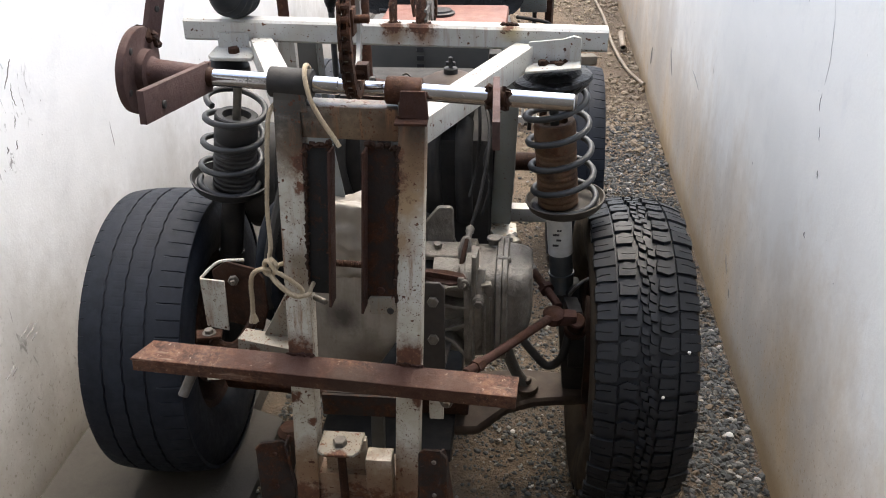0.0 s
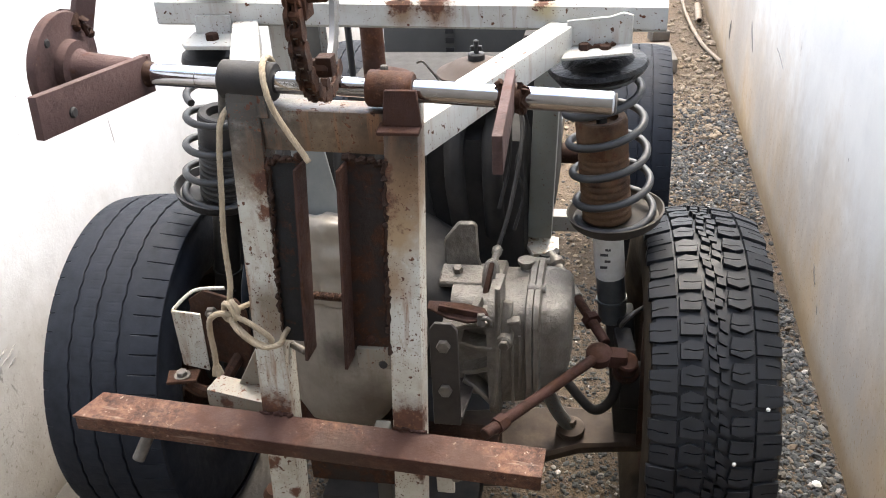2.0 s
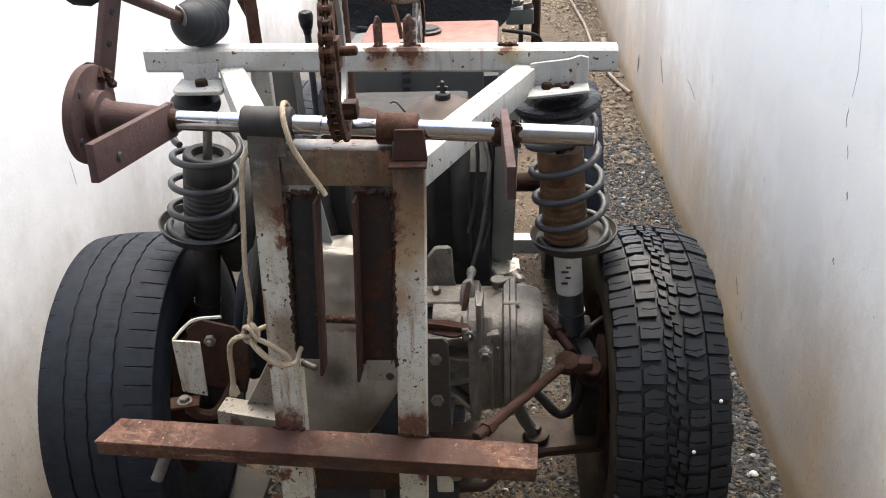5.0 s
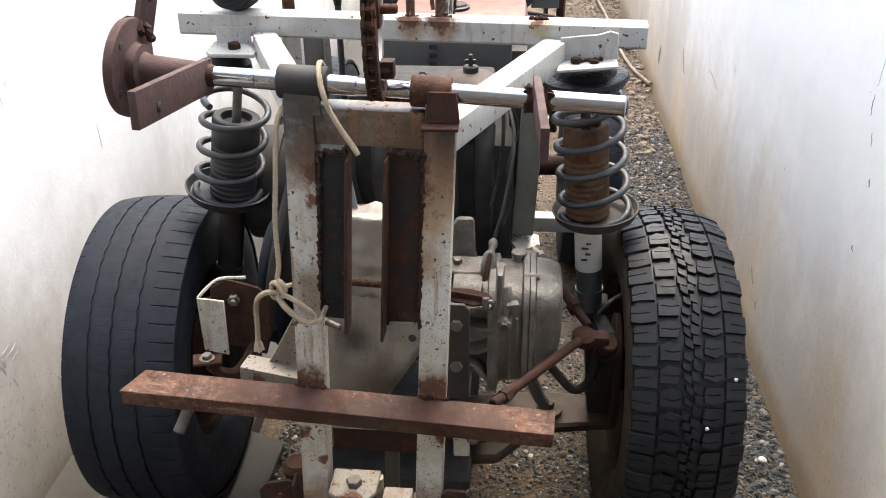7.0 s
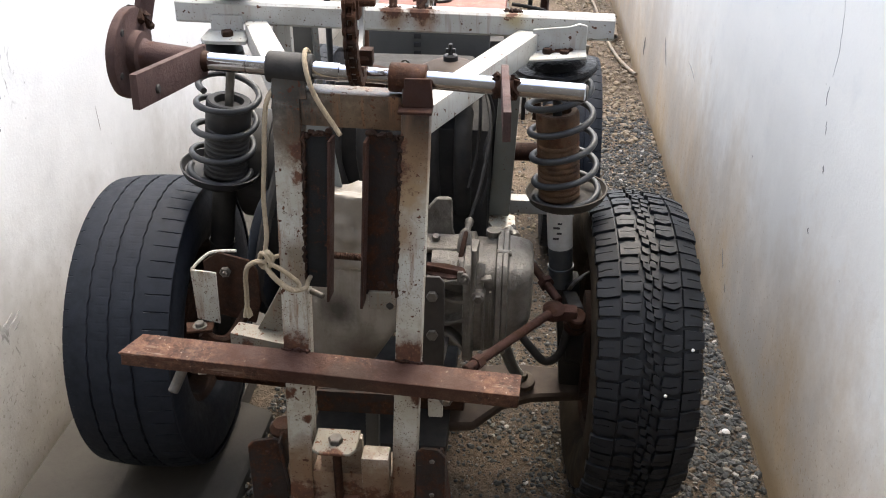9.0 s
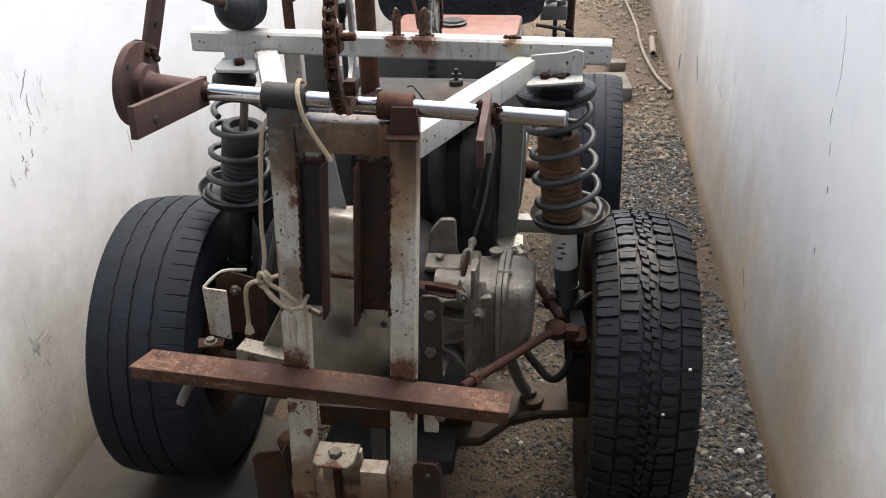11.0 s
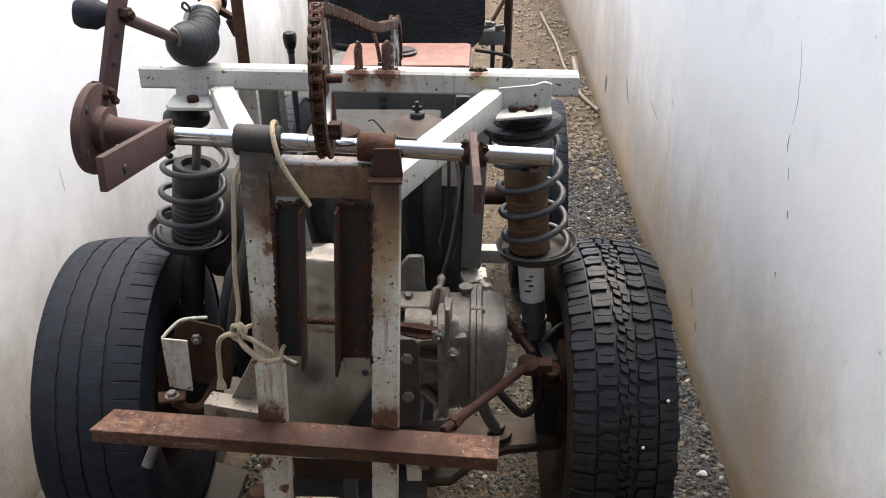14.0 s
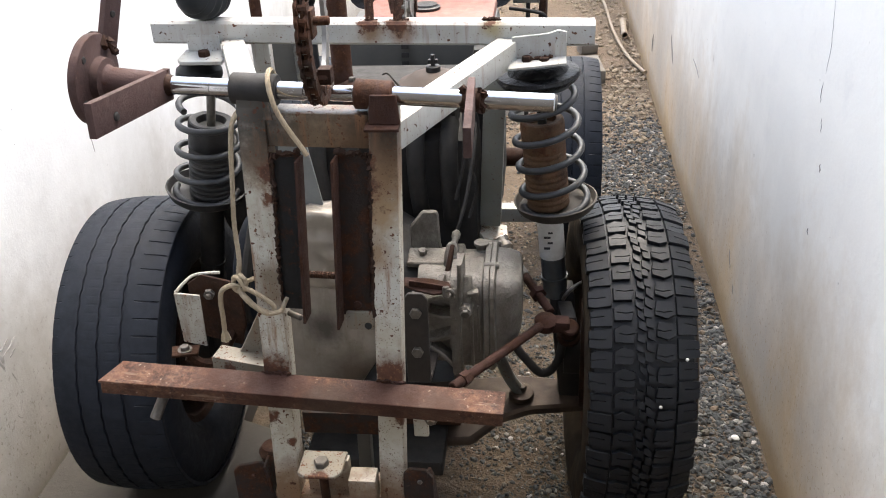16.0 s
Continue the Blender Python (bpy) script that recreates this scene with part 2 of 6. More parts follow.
alloy_dusty = housing_material()
rubber_old = plain_material("worn_grey_rubber", (0.0088, 0.0112, 0.0165), (0.0165, 0.0205, 0.0285), 0.66, 0.0, 35, 300, 0.35, (0.0375, 0.03875, 0.04125), 0.63)
rubber_new = plain_material("black_tread_rubber", (0.0062, 0.0074, 0.0095), (0.0125, 0.0144, 0.0178), 0.50, 0.0, 30, 300, 0.3, (0.0405, 0.03915, 0.03645), 0.66)
rubber_side = plain_material("dusty_sidewall_rubber", (0.016, 0.0135, 0.011), (0.042, 0.032, 0.022), 0.85, 0.0, 18, 250, 0.3, (0.075, 0.054, 0.033), 0.52)
for rub, gloss in ((rubber_old, 0.14), (rubber_new, 0.22), (rubber_side, 0.1)):
    rub.node_tree.nodes["Principled BSDF"].inputs["Specular IOR Level"].default_value = gloss
arm_steel = plain_material("dusty_dark_steel", (0.030, 0.020, 0.0145), (0.062, 0.043, 0.030), 0.75, 0.0, 22, 220, 0.4, (0.085, 0.062, 0.043), 0.55)
strap_steel = plain_material("brown_black_steel", (0.010, 0.0085, 0.008), (0.020, 0.015, 0.013), 0.62, 0.0, 40, 250, 0.3, (0.045, 0.030, 0.022), 0.66)
black_metal = plain_material("black_painted_steel", (0.0175, 0.01813, 0.02), (0.035, 0.035, 0.03625), 0.5, 0.0, 40, 250, 0.3, (0.125, 0.09375, 0.06875), 0.62)
black_grime = plain_material("greasy_black_metal", (0.015, 0.015, 0.0155), (0.030, 0.0285, 0.027), 0.7, 0.0, 25, 200, 0.4, (0.081, 0.0675, 0.054), 0.64)
for dark_metal in (black_metal, black_grime):
    dark_metal.node_tree.nodes["Principled BSDF"].inputs["Specular IOR Level"].default_value = 0.25
boot_rubber = plain_material("faded_grey_boot_rubber", (0.0156, 0.018, 0.021), (0.0252, 0.0282, 0.0324), 0.6, 0.0, 30, 200, 0.2)
boot_rubber.node_tree.nodes["Principled BSDF"].inputs["Specular IOR Level"].default_value = 0.15
pale_concrete = plain_material("pale_broken_concrete", (0.20, 0.185, 0.158), (0.14, 0.125, 0.105), 0.9, 0.0, 14, 120, 0.8)
pale_stone = plain_material("tan_field_stones", (0.27, 0.215, 0.155), (0.16, 0.130, 0.095), 0.9, 0.0, 60, 200, 0.5)
vinyl = plain_material("black_vinyl", (0.006, 0.0063, 0.007), (0.011, 0.0113, 0.0125), 0.42, 0.0, 20, 400, 0.3, lump=0.01)
vinyl.node_tree.nodes["Principled BSDF"].inputs["Specular IOR Level"].default_value = 0.16
tank_paint = plain_material("dark_olive_paint", (0.05, 0.052, 0.05), (0.07, 0.07, 0.065), 0.5, 0.0, 14, 200, 0.2, (0.17, 0.14, 0.11), 0.6)
red_paint = plain_material("faded_red_paint", (0.115, 0.035, 0.023), (0.155, 0.058, 0.040), 0.6, 0.0, 18, 200, 0.3, (0.23, 0.15, 0.11), 0.58)
bolt_steel = plain_material("dull_zinc_steel", (0.065, 0.060, 0.054), (0.125, 0.115, 0.105), 0.5, 0.4, 90, 300, 0.3, (0.14, 0.09, 0.06), 0.55)
sprocket_steel = plain_material("worn_sprocket_steel", (0.22, 0.22, 0.215), (0.15, 0.142, 0.13), 0.45, 0.5, 40, 300, 0.3, (0.18, 0.10, 0.06), 0.55)
chain_rust = rust_material("rusty_chain_steel", 0.55, (0.036, 0.022, 0.018))
dome_brown = plain_material("brown_dusty_dome", (0.0425, 0.0325, 0.0275), (0.065, 0.05, 0.0425), 0.6, 0.0, 20, 200, 0.3)
dome_brown.node_tree.nodes["Principled BSDF"].inputs["Specular IOR Level"].default_value = 0.15
rope_fibre = plain_material("cotton_rope", (0.2325, 0.1875, 0.1275), (0.315, 0.2625, 0.1875), 0.9, 0.0, 120, 700, 0.9, (0.225, 0.165, 0.0975), 0.6)
hose_tan = plain_material("tan_hose", (0.21, 0.1628, 0.1155), (0.2625, 0.2152, 0.1628), 0.6, 0.0, 20, 200, 0.2)
label_white = plain_material("white_label", (0.62, 0.63, 0.62), (0.5, 0.5, 0.48), 0.5, 0.0, 60, 200, 0.2, (0.2, 0.18, 0.15), 0.6)
ink = plain_material("black_ink", (0.03, 0.03, 0.035), (0.05, 0.05, 0.05), 0.6)
stone_mat = None


def wall_material(name, base, stain, top, seed, scuffs=(), film=0.0):
    """Painted plaster: faint mottling, soil splashed up from the ground, thin scuffs."""
    k = Nodes(name, 0.75)
    mp = k.n("ShaderNodeMapping")
    mp.inputs["Location"].default_value = (seed, seed * 0.7, seed * 1.3)
    k.link(k.pos, mp.inputs["Vector"])
    z = k.height()[2]
    k.pos = mp.outputs[0]
    c = k.mix(k.step(k.noise(1.6, 5, 0.6, (1, 0.7, 1.6)), 0.35, 0.7), base, tuple(v * f for v, f in zip(base, (0.90, 0.91, 0.92))))
    c = k.mix(k.math("MULTIPLY", k.step(k.noise(6, 6, 0.7), 0.55, 0.75), 0.30), c, (0.55, 0.56, 0.57))
    rag = k.math("ADD", k.noise(2.6, 6, 0.65, (1, 1, 0.6)), k.math("MULTIPLY", k.noise(22, 5, 0.7), 0.35))
    rise = k.math("SUBTRACT", k.math("MULTIPLY", k.math("SUBTRACT", rag, 0.42), top * 1.6), z)
    splash = k.step(rise, -top * 0.75, top * 0.25)
    c = k.mix(k.math("MULTIPLY", splash, 0.8), c, stain)
    # Grey low on the wall: patchy dirt, plus painted-in shade towards the ground.
    dirt_and_shade = k.math("MULTIPLY", k.step(k.noise(1.5, 6, 0.7, (1, 1, 0.8)), 0.42 - film, 0.66 - film, 0.0, 0.78), k.step(z, 0.85, 0.2))
    c = k.mix(dirt_and_shade, c, (0.37, 0.36, 0.34))
    grit = k.math("MULTIPLY", k.step(k.noise(95, 3, 0.6), 0.60, 0.68, 0.0, 0.5), k.step(k.math("ADD", z, k.math("MULTIPLY", k.noise(4, 4), -0.5)), 0.25, -0.05))
    c = k.mix(grit, c, tuple(v * 0.55 for v in stain))
    low = k.step(k.math("ADD", z, k.math("MULTIPLY", k.noise(9, 5, 0.7), -0.10)), 0.05, -0.03)
    c = k.mix(k.math("MULTIPLY", low, 0.7), c, tuple(v * 0.5 for v in stain))
    speck = k.math("MULTIPLY", k.step(k.noise(70, 2, 0.4), 0.765, 0.80), k.step(k.noise(5, 3), 0.42, 0.6))
    scratch = k.math("MULTIPLY", k.step(k.noise(26, 3, 0.5, (1, 1.5, 0.16), 0.6), 0.735, 0.76), k.step(k.noise(3, 2), 0.5, 0.6))
    marks = k.math("MAXIMUM", speck, scratch)
    rub = k.step(k.noise(30, 4, 0.6, (1, 1.3, 0.45), 1.2), 0.60, 0.66)
    for x, y, sz, r in scuffs:
        marks = k.math("MAXIMUM", marks, k.math("MULTIPLY", rub, k.step(k.near(x + seed, y + seed * 0.7, sz + seed * 1.3, r), 0.05, 0.5)))
    c = k.mix(k.math("MULTIPLY", marks, 0.75), c, (0.17, 0.16, 0.15))
    b = k.bump(k.noise(110, 5, 0.65), 0.30, 0.002)
    k.bump(k.noise(5, 4, 0.5), 0.2, 0.01, b)
    return k.set(c)


wall_paint_left = wall_material("white_plaster_west", (0.86, 0.86, 0.855), (0.27, 0.23, 0.175), 0.50, 3.1, [(-1.072, 1.647, 0.881, 0.1), (-1.072, 1.576, 0.759, 0.06), (-1.072, 1.453, 0.346, 0.07), (-1.072, 1.426, 0.438, 0.06), (-1.072, 1.449, 0.258, 0.05)], 0.09)
wall_paint_right = wall_material("white_plaster_east", (0.82, 0.81, 0.765), (0.42, 0.275, 0.115), 0.54, 11.7, [(0.575, 4.302, 0.229, 0.1), (0.575, 1.317, 0.625, 0.05), (0.575, 2.805, 0.57, 0.06)], 0.05)


light_block_dark = plain_material("dark_light_block", (0.05, 0.047, 0.043), (0.085, 0.080, 0.073), 0.9, 0.0, 3.0, 60, 0.5)


def ground_material():
    k = Nodes("dry_gravelly_soil", 0.95)
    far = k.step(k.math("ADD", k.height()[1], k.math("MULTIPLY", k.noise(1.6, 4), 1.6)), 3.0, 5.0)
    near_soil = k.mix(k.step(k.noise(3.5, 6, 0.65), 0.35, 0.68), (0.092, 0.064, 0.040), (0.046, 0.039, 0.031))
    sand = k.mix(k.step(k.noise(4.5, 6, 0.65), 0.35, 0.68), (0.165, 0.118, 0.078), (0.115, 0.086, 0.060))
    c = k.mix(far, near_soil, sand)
    c = k.mix(k.step(k.noise(55, 5, 0.7), 0.42, 0.7, 0.0, 0.75), c, (0.135, 0.100, 0.067))
    c = k.mix(k.step(k.noise(140, 3, 0.6), 0.62, 0.7), c, (0.045, 0.041, 0.037))
    b = k.bump(k.noise(120, 5, 0.7), 0.8, 0.004)
    k.bump(k.noise(20, 6, 0.75), 0.9, 0.04, b)
    return k.set(c)


def concrete_material():
    k = Nodes("soiled_concrete", 0.85)
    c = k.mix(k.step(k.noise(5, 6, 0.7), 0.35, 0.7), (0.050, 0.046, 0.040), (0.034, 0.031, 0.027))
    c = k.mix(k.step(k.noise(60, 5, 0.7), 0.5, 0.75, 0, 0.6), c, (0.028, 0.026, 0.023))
    k.bump(k.noise(90, 5, 0.7), 0.4, 0.003)
    return k.set(c)


def stone_material():
    k = Nodes("mixed_gravel", 0.85)
    g = k.n("ShaderNodeNewGeometry").outputs["Random Per Island"]
    r = k.n("ShaderNodeValToRGB")
    r.color_ramp.interpolation = "CONSTANT"
    for e, (p, col) in zip([r.color_ramp.elements[0], r.color_ramp.elements[1]] + [r.color_ramp.elements.new(0.5) for _ in range(5)],
                           [(0.0, (0.038, 0.041, 0.043)), (0.24, (0.064, 0.066, 0.066)), (0.46, (0.085, 0.076, 0.062)), (0.58, (0.115, 0.088, 0.060)), (0.68, (0.048, 0.051, 0.053)), (0.88, (0.15, 0.145, 0.132)), (0.978, (0.32, 0.31, 0.29))]):
        e.position, e.color = p, (*col, 1)
    k.link(g, r.inputs[0])
    c = k.mix(k.step(k.noise(150, 4, 0.7), 0.5, 0.75, 0, 0.45), r.outputs[0], (0.085, 0.070, 0.052))
    k.bump(k.noise(220, 4, 0.7), 0.5, 0.002)
    return k.set(c)


crack_dark = plain_material("dark_crack", (0.20, 0.195, 0.185), (0.30, 0.29, 0.275), 0.95)
soil, concrete, stone_mat = ground_material(), concrete_material(), stone_material()

# ---- building helpers ----
PLACE = {}


def link_mesh(name, bm, material, angle=38):
    me = bpy.data.meshes.new(name)
    bmesh.ops.recalc_face_normals(bm, faces=bm.faces)
    co = [v.co for v in bm.verts]
    lo = Vector([min(c[i] for c in co) for i in range(3)])
    hi = Vector([max(c[i] for c in co) for i in range(3)])
    mid = (lo + hi) / 2
    bmesh.ops.translate(bm, verts=bm.verts, vec=-mid)
    for f in bm.faces:
        f.smooth = True
    bm.to_mesh(me)
    bm.free()
    me.set_sharp_from_angle(angle=radians(angle))
    me.materials.append(material)
    ob = new(name, me)
    ob.location = mid
    PLACE[ob] = mid
    return ob


def part(name, bm, material, parent, label="", angle=38):
    """One mesh object under a thing or under a part, built in world metres."""
    ob = link_mesh(name, bm, material, angle)
    ob.parent = parent
    ob.matrix_parent_inverse = Matrix.Translation(-PLACE[parent])
    return tagged(ob, label)


def thing(name, at, label, category, group=""):
    ob = new(name)
    ob.empty_display_size = 0.05
    ob.location = at
    PLACE[ob] = Vector(at)
    return tagged(ob, label, category, group)


def solid(name, bm, material, label="", category="", kind="", group="", angle=38):
    return tagged(link_mesh(name, bm, material, angle), label, category, group, kind)


def join(*bms):
    out = bmesh.new()
    for bm in bms:
        me = bpy.data.meshes.new("tmp")
        bm.to_mesh(me)
        bm.free()
        out.from_mesh(me)
        bpy.data.meshes.remove(me)
    return out


def soften(bm, r, seg=2, angle=30):
    if r > 0:
        sharp = [e for e in bm.edges if len(e.link_faces) == 2 and e.calc_face_angle(0) > radians(angle)]
        bmesh.ops.bevel(bm, geom=sharp, offset=r, segments=seg, affect="EDGES", clamp_overlap=True, profile=0.6)
    return bm


def box(size, m, bevel=0.002, seg=2):
    bm = bmesh.new()
    bmesh.ops.create_cube(bm, size=1.0)
    bmesh.ops.scale(bm, vec=size, verts=bm.verts)
    soften(bm, bevel, seg)
    bmesh.ops.transform(bm, matrix=m if isinstance(m, Matrix) else pose(*m), verts=bm.verts)
    return bm


def span(lo, hi, bevel=0.002):
    lo, hi = Vector(lo), Vector(hi)
    c = (lo + hi) / 2
    return box(hi - lo, pose(*c), bevel)


def axis_frame(p0, p1, up=(0, 0, 1)):
    """Local x along p0 to p1, local z nearest to up."""
    p0, p1 = Vector(p0), Vector(p1)
    x = (p1 - p0).normalized()
    z = Vector(up)
    y = z.cross(x)
    if y.length < 1e-4:
        y = Vector((0, 1, 0)).cross(x)
    y.normalize()
    z = x.cross(y)
    m = Matrix((x, y, z)).transposed().to_4x4()
    m.translation = (p0 + p1) / 2
    return m


def bar(p0, p1, w, h, up=(0, 0, 1), bevel=0.002, wall=0.0):
    """A rectangular bar or tube from p0 to p1, w wide and h high; wall > 0 leaves the ends open."""
    n = (Vector(p1) - Vector(p0)).length
    if not wall:
        return box((n, w, h), axis_frame(p0, p1, up), bevel)
    bm = bmesh.new()
    rings = []
    for x, k in ((-n / 2, 0), (n / 2, 0), (n / 2, wall), (-n / 2, wall)):
        ring = []
        b = bevel * 1.5 if not k else bevel * 0.5
        for sy, sz in ((1, 1), (-1, 1), (-1, -1), (1, -1)):
            cy, cz = sy * (w / 2 - k), sz * (h / 2 - k)
            pair = [(cy, cz - sz * b), (cy - sy * b, cz)]
            if sy * sz < 0:
                pair.reverse()
            ring += [bm.verts.new((x, *q)) for q in pair]
        rings.append(ring)
    for a, c in zip(rings, rings[1:] + rings[:1]):
        for i in range(8):
            bm.faces.new((a[i], a[(i + 1) % 8], c[(i + 1) % 8], c[i]))
    bmesh.ops.transform(bm, matrix=axis_frame(p0, p1, up), verts=bm.verts)
    return bm


def lathe(profile, p0, p1, seg=32, closed=False):
    """Turn (along, radius) pairs about the line from p0 towards p1; along is in metres from p0."""
    m = axis_frame(p0, p1)
    m.translation = Vector(p0)
    bm = bmesh.new()
    rings = []
    for a, r in profile:
        if r < 1e-6:
            rings.append([bm.verts.new((a, 0, 0))])
        else:
            rings.append([bm.verts.new((a, r * math.cos(2 * math.pi * i / seg), r * math.sin(2 * math.pi * i / seg))) for i in range(seg)])
    pairs = list(zip(rings, rings[1:]))
    if closed:
        pairs.append((rings[-1], rings[0]))
    for a, c in pairs:
        for i in range(seg):
            j = (i + 1) % seg
            if len(a) == 1 and len(c) == 1:
                continue
            if len(a) == 1:
                bm.faces.new((a[0], c[i], c[j]))
            elif len(c) == 1:
                bm.faces.new((a[i], c[0], a[j]))
            else:
                bm.faces.new((a[i], a[j], c[j], c[i]))
    bmesh.ops.transform(bm, matrix=m, verts=bm.verts)
    return bm


def rod(p0, p1, r, seg=20, r1=None, bevel=0.0015):
    n = (Vector(p1) - Vector(p0)).length
    r1 = r if r1 is None else r1
    b = min(bevel, r * 0.4)
    return lathe([(0, 0), (0, r - b), (b, r), (n - b, r1), (n, r1 - b), (n, 0)], p0, p1, seg)


def hexnut(p, axis, r, h):
    p, axis = Vector(p), Vector(axis).normalized()
    return lathe([(0, 0), (0, r), (h * 0.85, r), (h, r * 0.86), (h, 0)], p, p + axis * h, 6)


def smooth_path(pts, per=8):
    pts = [Vector(p) for p in pts]
    ext = [2 * pts[0] - pts[1], *pts, 2 * pts[-1] - pts[-2]]
    out = []
    for a, b, c, d in zip(ext, ext[1:], ext[2:], ext[3:]):
        for i in range(per):
            t = i / per
            out.append(0.5 * ((2 * b) + (c - a) * t + (2 * a - 5 * b + 4 * c - d) * t * t + (3 * b - a - 3 * c + d) * t ** 3))
    return out + [pts[-1]]


def sweep(path, r, seg=10, radius=None, flat=1.0):
    """A round (or flattened) section along a list of points."""
    bm = bmesh.new()
    side = None
    rings = []
    for i, p in enumerate(path):
        d = (path[min(i + 1, len(path) - 1)] - path[max(i - 1, 0)]).normalized()
        if side is None:
            side = d.cross(Vector((0, 0, 1)))
            if side.length < 0.05:
                side = d.cross(Vector((0, 1, 0)))
        side = (side - d * side.dot(d)).normalized()
        up = d.cross(side)
        rr = radius(i / (len(path) - 1)) if radius else r
        rings.append([bm.verts.new(p + rr * (side * math.cos(2 * math.pi * j / seg) + flat * up * math.sin(2 * math.pi * j / seg))) for j in range(seg)])
    for a, c in zip(rings, rings[1:]):
        for j in range(seg):
            bm.faces.new((a[j], a[(j + 1) % seg], c[(j + 1) % seg], c[j]))
    bm.faces.new(rings[0][::-1])
    bm.faces.new(rings[-1])
    return bm


def plate(outline, m, thick, bevel=0.001, holes=()):
    """An outline in the local xy plane, thickened along local z; holes are (x, y, r) through it."""
    bm = bmesh.new()
    lo = [bm.verts.new((x, y, -thick / 2)) for x, y in outline]
    f = bm.faces.new(lo)
    up = bmesh.ops.extrude_face_region(bm, geom=[f])
    bmesh.ops.translate(bm, vec=(0, 0, thick), verts=[v for v in up["geom"] if isinstance(v, bmesh.types.BMVert)])
    soften(bm, bevel, 1)
    bmesh.ops.transform(bm, matrix=m, verts=bm.verts)
    return bm


def loft(sections, cap=True, seg=28, power=2.6):
    """Rounded sections square to x: (x, cy, cz, ry, rz)."""
    bm = bmesh.new()
    rings = []
    for x, cy, cz, ry, rz in sections:
        ring = []
        for i in range(seg):
            a = 2 * math.pi * i / seg
            c, s = math.cos(a), math.sin(a)
            ring.append(bm.verts.new((x, cy + ry * math.copysign(abs(c) ** (2 / power), c), cz + rz * math.copysign(abs(s) ** (2 / power), s))))
        rings.append(ring)
    for a, c in zip(rings, rings[1:]):
        for i in range(seg):
            bm.faces.new((a[i], a[(i + 1) % seg], c[(i + 1) % seg], c[i]))
    if cap:
        bm.faces.new(rings[0][::-1])
        bm.faces.new(rings[-1])
    return bm


def helix(base, top, r0, r1, turns, wire, per=28, seg=8, flat_ends=0.35):
    base, top = Vector(base), Vector(top)
    m = axis_frame(base, top, (0, -1, 0)).to_3x3()
    ax, u, v = m.col[0], m.col[1], m.col[2]
    n = int(turns * per)
    pts = []
    for i in range(n + 1):
        t = i / n
        k = turns * t
        rise = min(max((k - flat_ends) / (turns - 2 * flat_ends), 0), 1)
        r = r0 + (r1 - r0) * t
        a = 2 * math.pi * k
        pts.append(base + (top - base) * rise + r * (u * math.cos(a) + v * math.sin(a)))
    return sweep(pts, wire, seg)

# ---- the setting ----
WEST, EAST, WALL_TOP = -1.072, 0.575, 2.0
west_wall = solid("wall_west", span((WEST - 0.15, -0.7, -0.2), (WEST, 14.0, WALL_TOP), 0), wall_paint_left, "white painted plaster wall, soiled along its foot", "wall", "structure")
east_wall = solid("wall_east", span((EAST, -0.7, -0.2), (EAST + 0.15, 14.0, WALL_TOP), 0), wall_paint_right, "white plaster wall with ochre soil splashes at its foot", "wall", "structure")
# Unseen wall added behind the camera; its height and dark colour cut the front light.
solid("unseen_wall_south", span((WEST - 1.6, -1.0, -0.2), (EAST + 1.6, -0.7, 4.2), 0), light_block_dark, "unseen tall dark wall added to cut the light from the near end", "wall", "structure")
solid("wall_north", span((WEST - 0.15, 14.0, -0.2), (EAST + 0.15, 14.15, WALL_TOP), 0), wall_paint_right, "white plaster wall closing the far end", "wall", "structure")



def wall_mark(wall, x, pts, wide):
    """A hairline crack or gouge in the plaster along (y, z) points, fading at both ends."""
    path = smooth_path([(x, y, z) for y, z in pts], 6)
    rng = random.Random(round(pts[0][0] * 1000))
    for p in path[1:-1]:
        p.y += rng.uniform(-0.003, 0.003)
        p.z += rng.uniform(-0.002, 0.002)
    part("crack", sweep(path, wide, 5, lambda t: wide * (0.25 + 0.75 * math.sin(math.pi * t) ** 0.5)), crack_dark, wall)


for pts, wide in (([(1.75, 1.063), (1.722, 1.006), (1.715, 0.93), (1.722, 0.905)], 0.0006), ([(1.725, 0.887), (1.723, 0.847)], 0.0011), ([(1.700, 0.825), (1.688, 0.800)], 0.0010), ([(3.164, 0.492), (3.085, 0.488), (3.007, 0.470)], 0.0024),
                  ([(2.289, 0.217), (2.27, 0.196), (2.248, 0.174)], 0.0020), ([(2.20, 0.155), (2.185, 0.132)], 0.0016), ([(1.662, 0.748), (1.657, 0.732)], 0.0018), ([(1.668, 0.608), (1.665, 0.594)], 0.0016), ([(4.30, 0.26), (4.31, 0.17)], 0.005), ([(3.72, 0.42), (3.62, 0.33)], 0.004)):
    wall_mark(east_wall, EAST, pts, wide)
for pts, wide in (([(1.630, 0.900), (1.655, 0.930), (1.672, 0.952)], 0.0018), ([(1.655, 0.905), (1.648, 0.880), (1.655, 0.855)], 0.0012), ([(1.640, 0.835), (1.630, 0.815)], 0.0012), ([(1.628, 0.790), (1.618, 0.772)], 0.0014), ([(1.590, 0.790), (1.584, 0.776)], 0.0018),
                  ([(1.462, 0.402), (1.505, 0.412)], 0.0022), ([(1.480, 0.388), (1.530, 0.402)], 0.0020), ([(1.495, 0.372), (1.520, 0.380)], 0.0018), ([(1.380, 0.350), (1.420, 0.366)], 0.0022), ([(1.400, 0.345), (1.425, 0.352)], 0.0014)):
    wall_mark(west_wall, WEST, pts, wide)


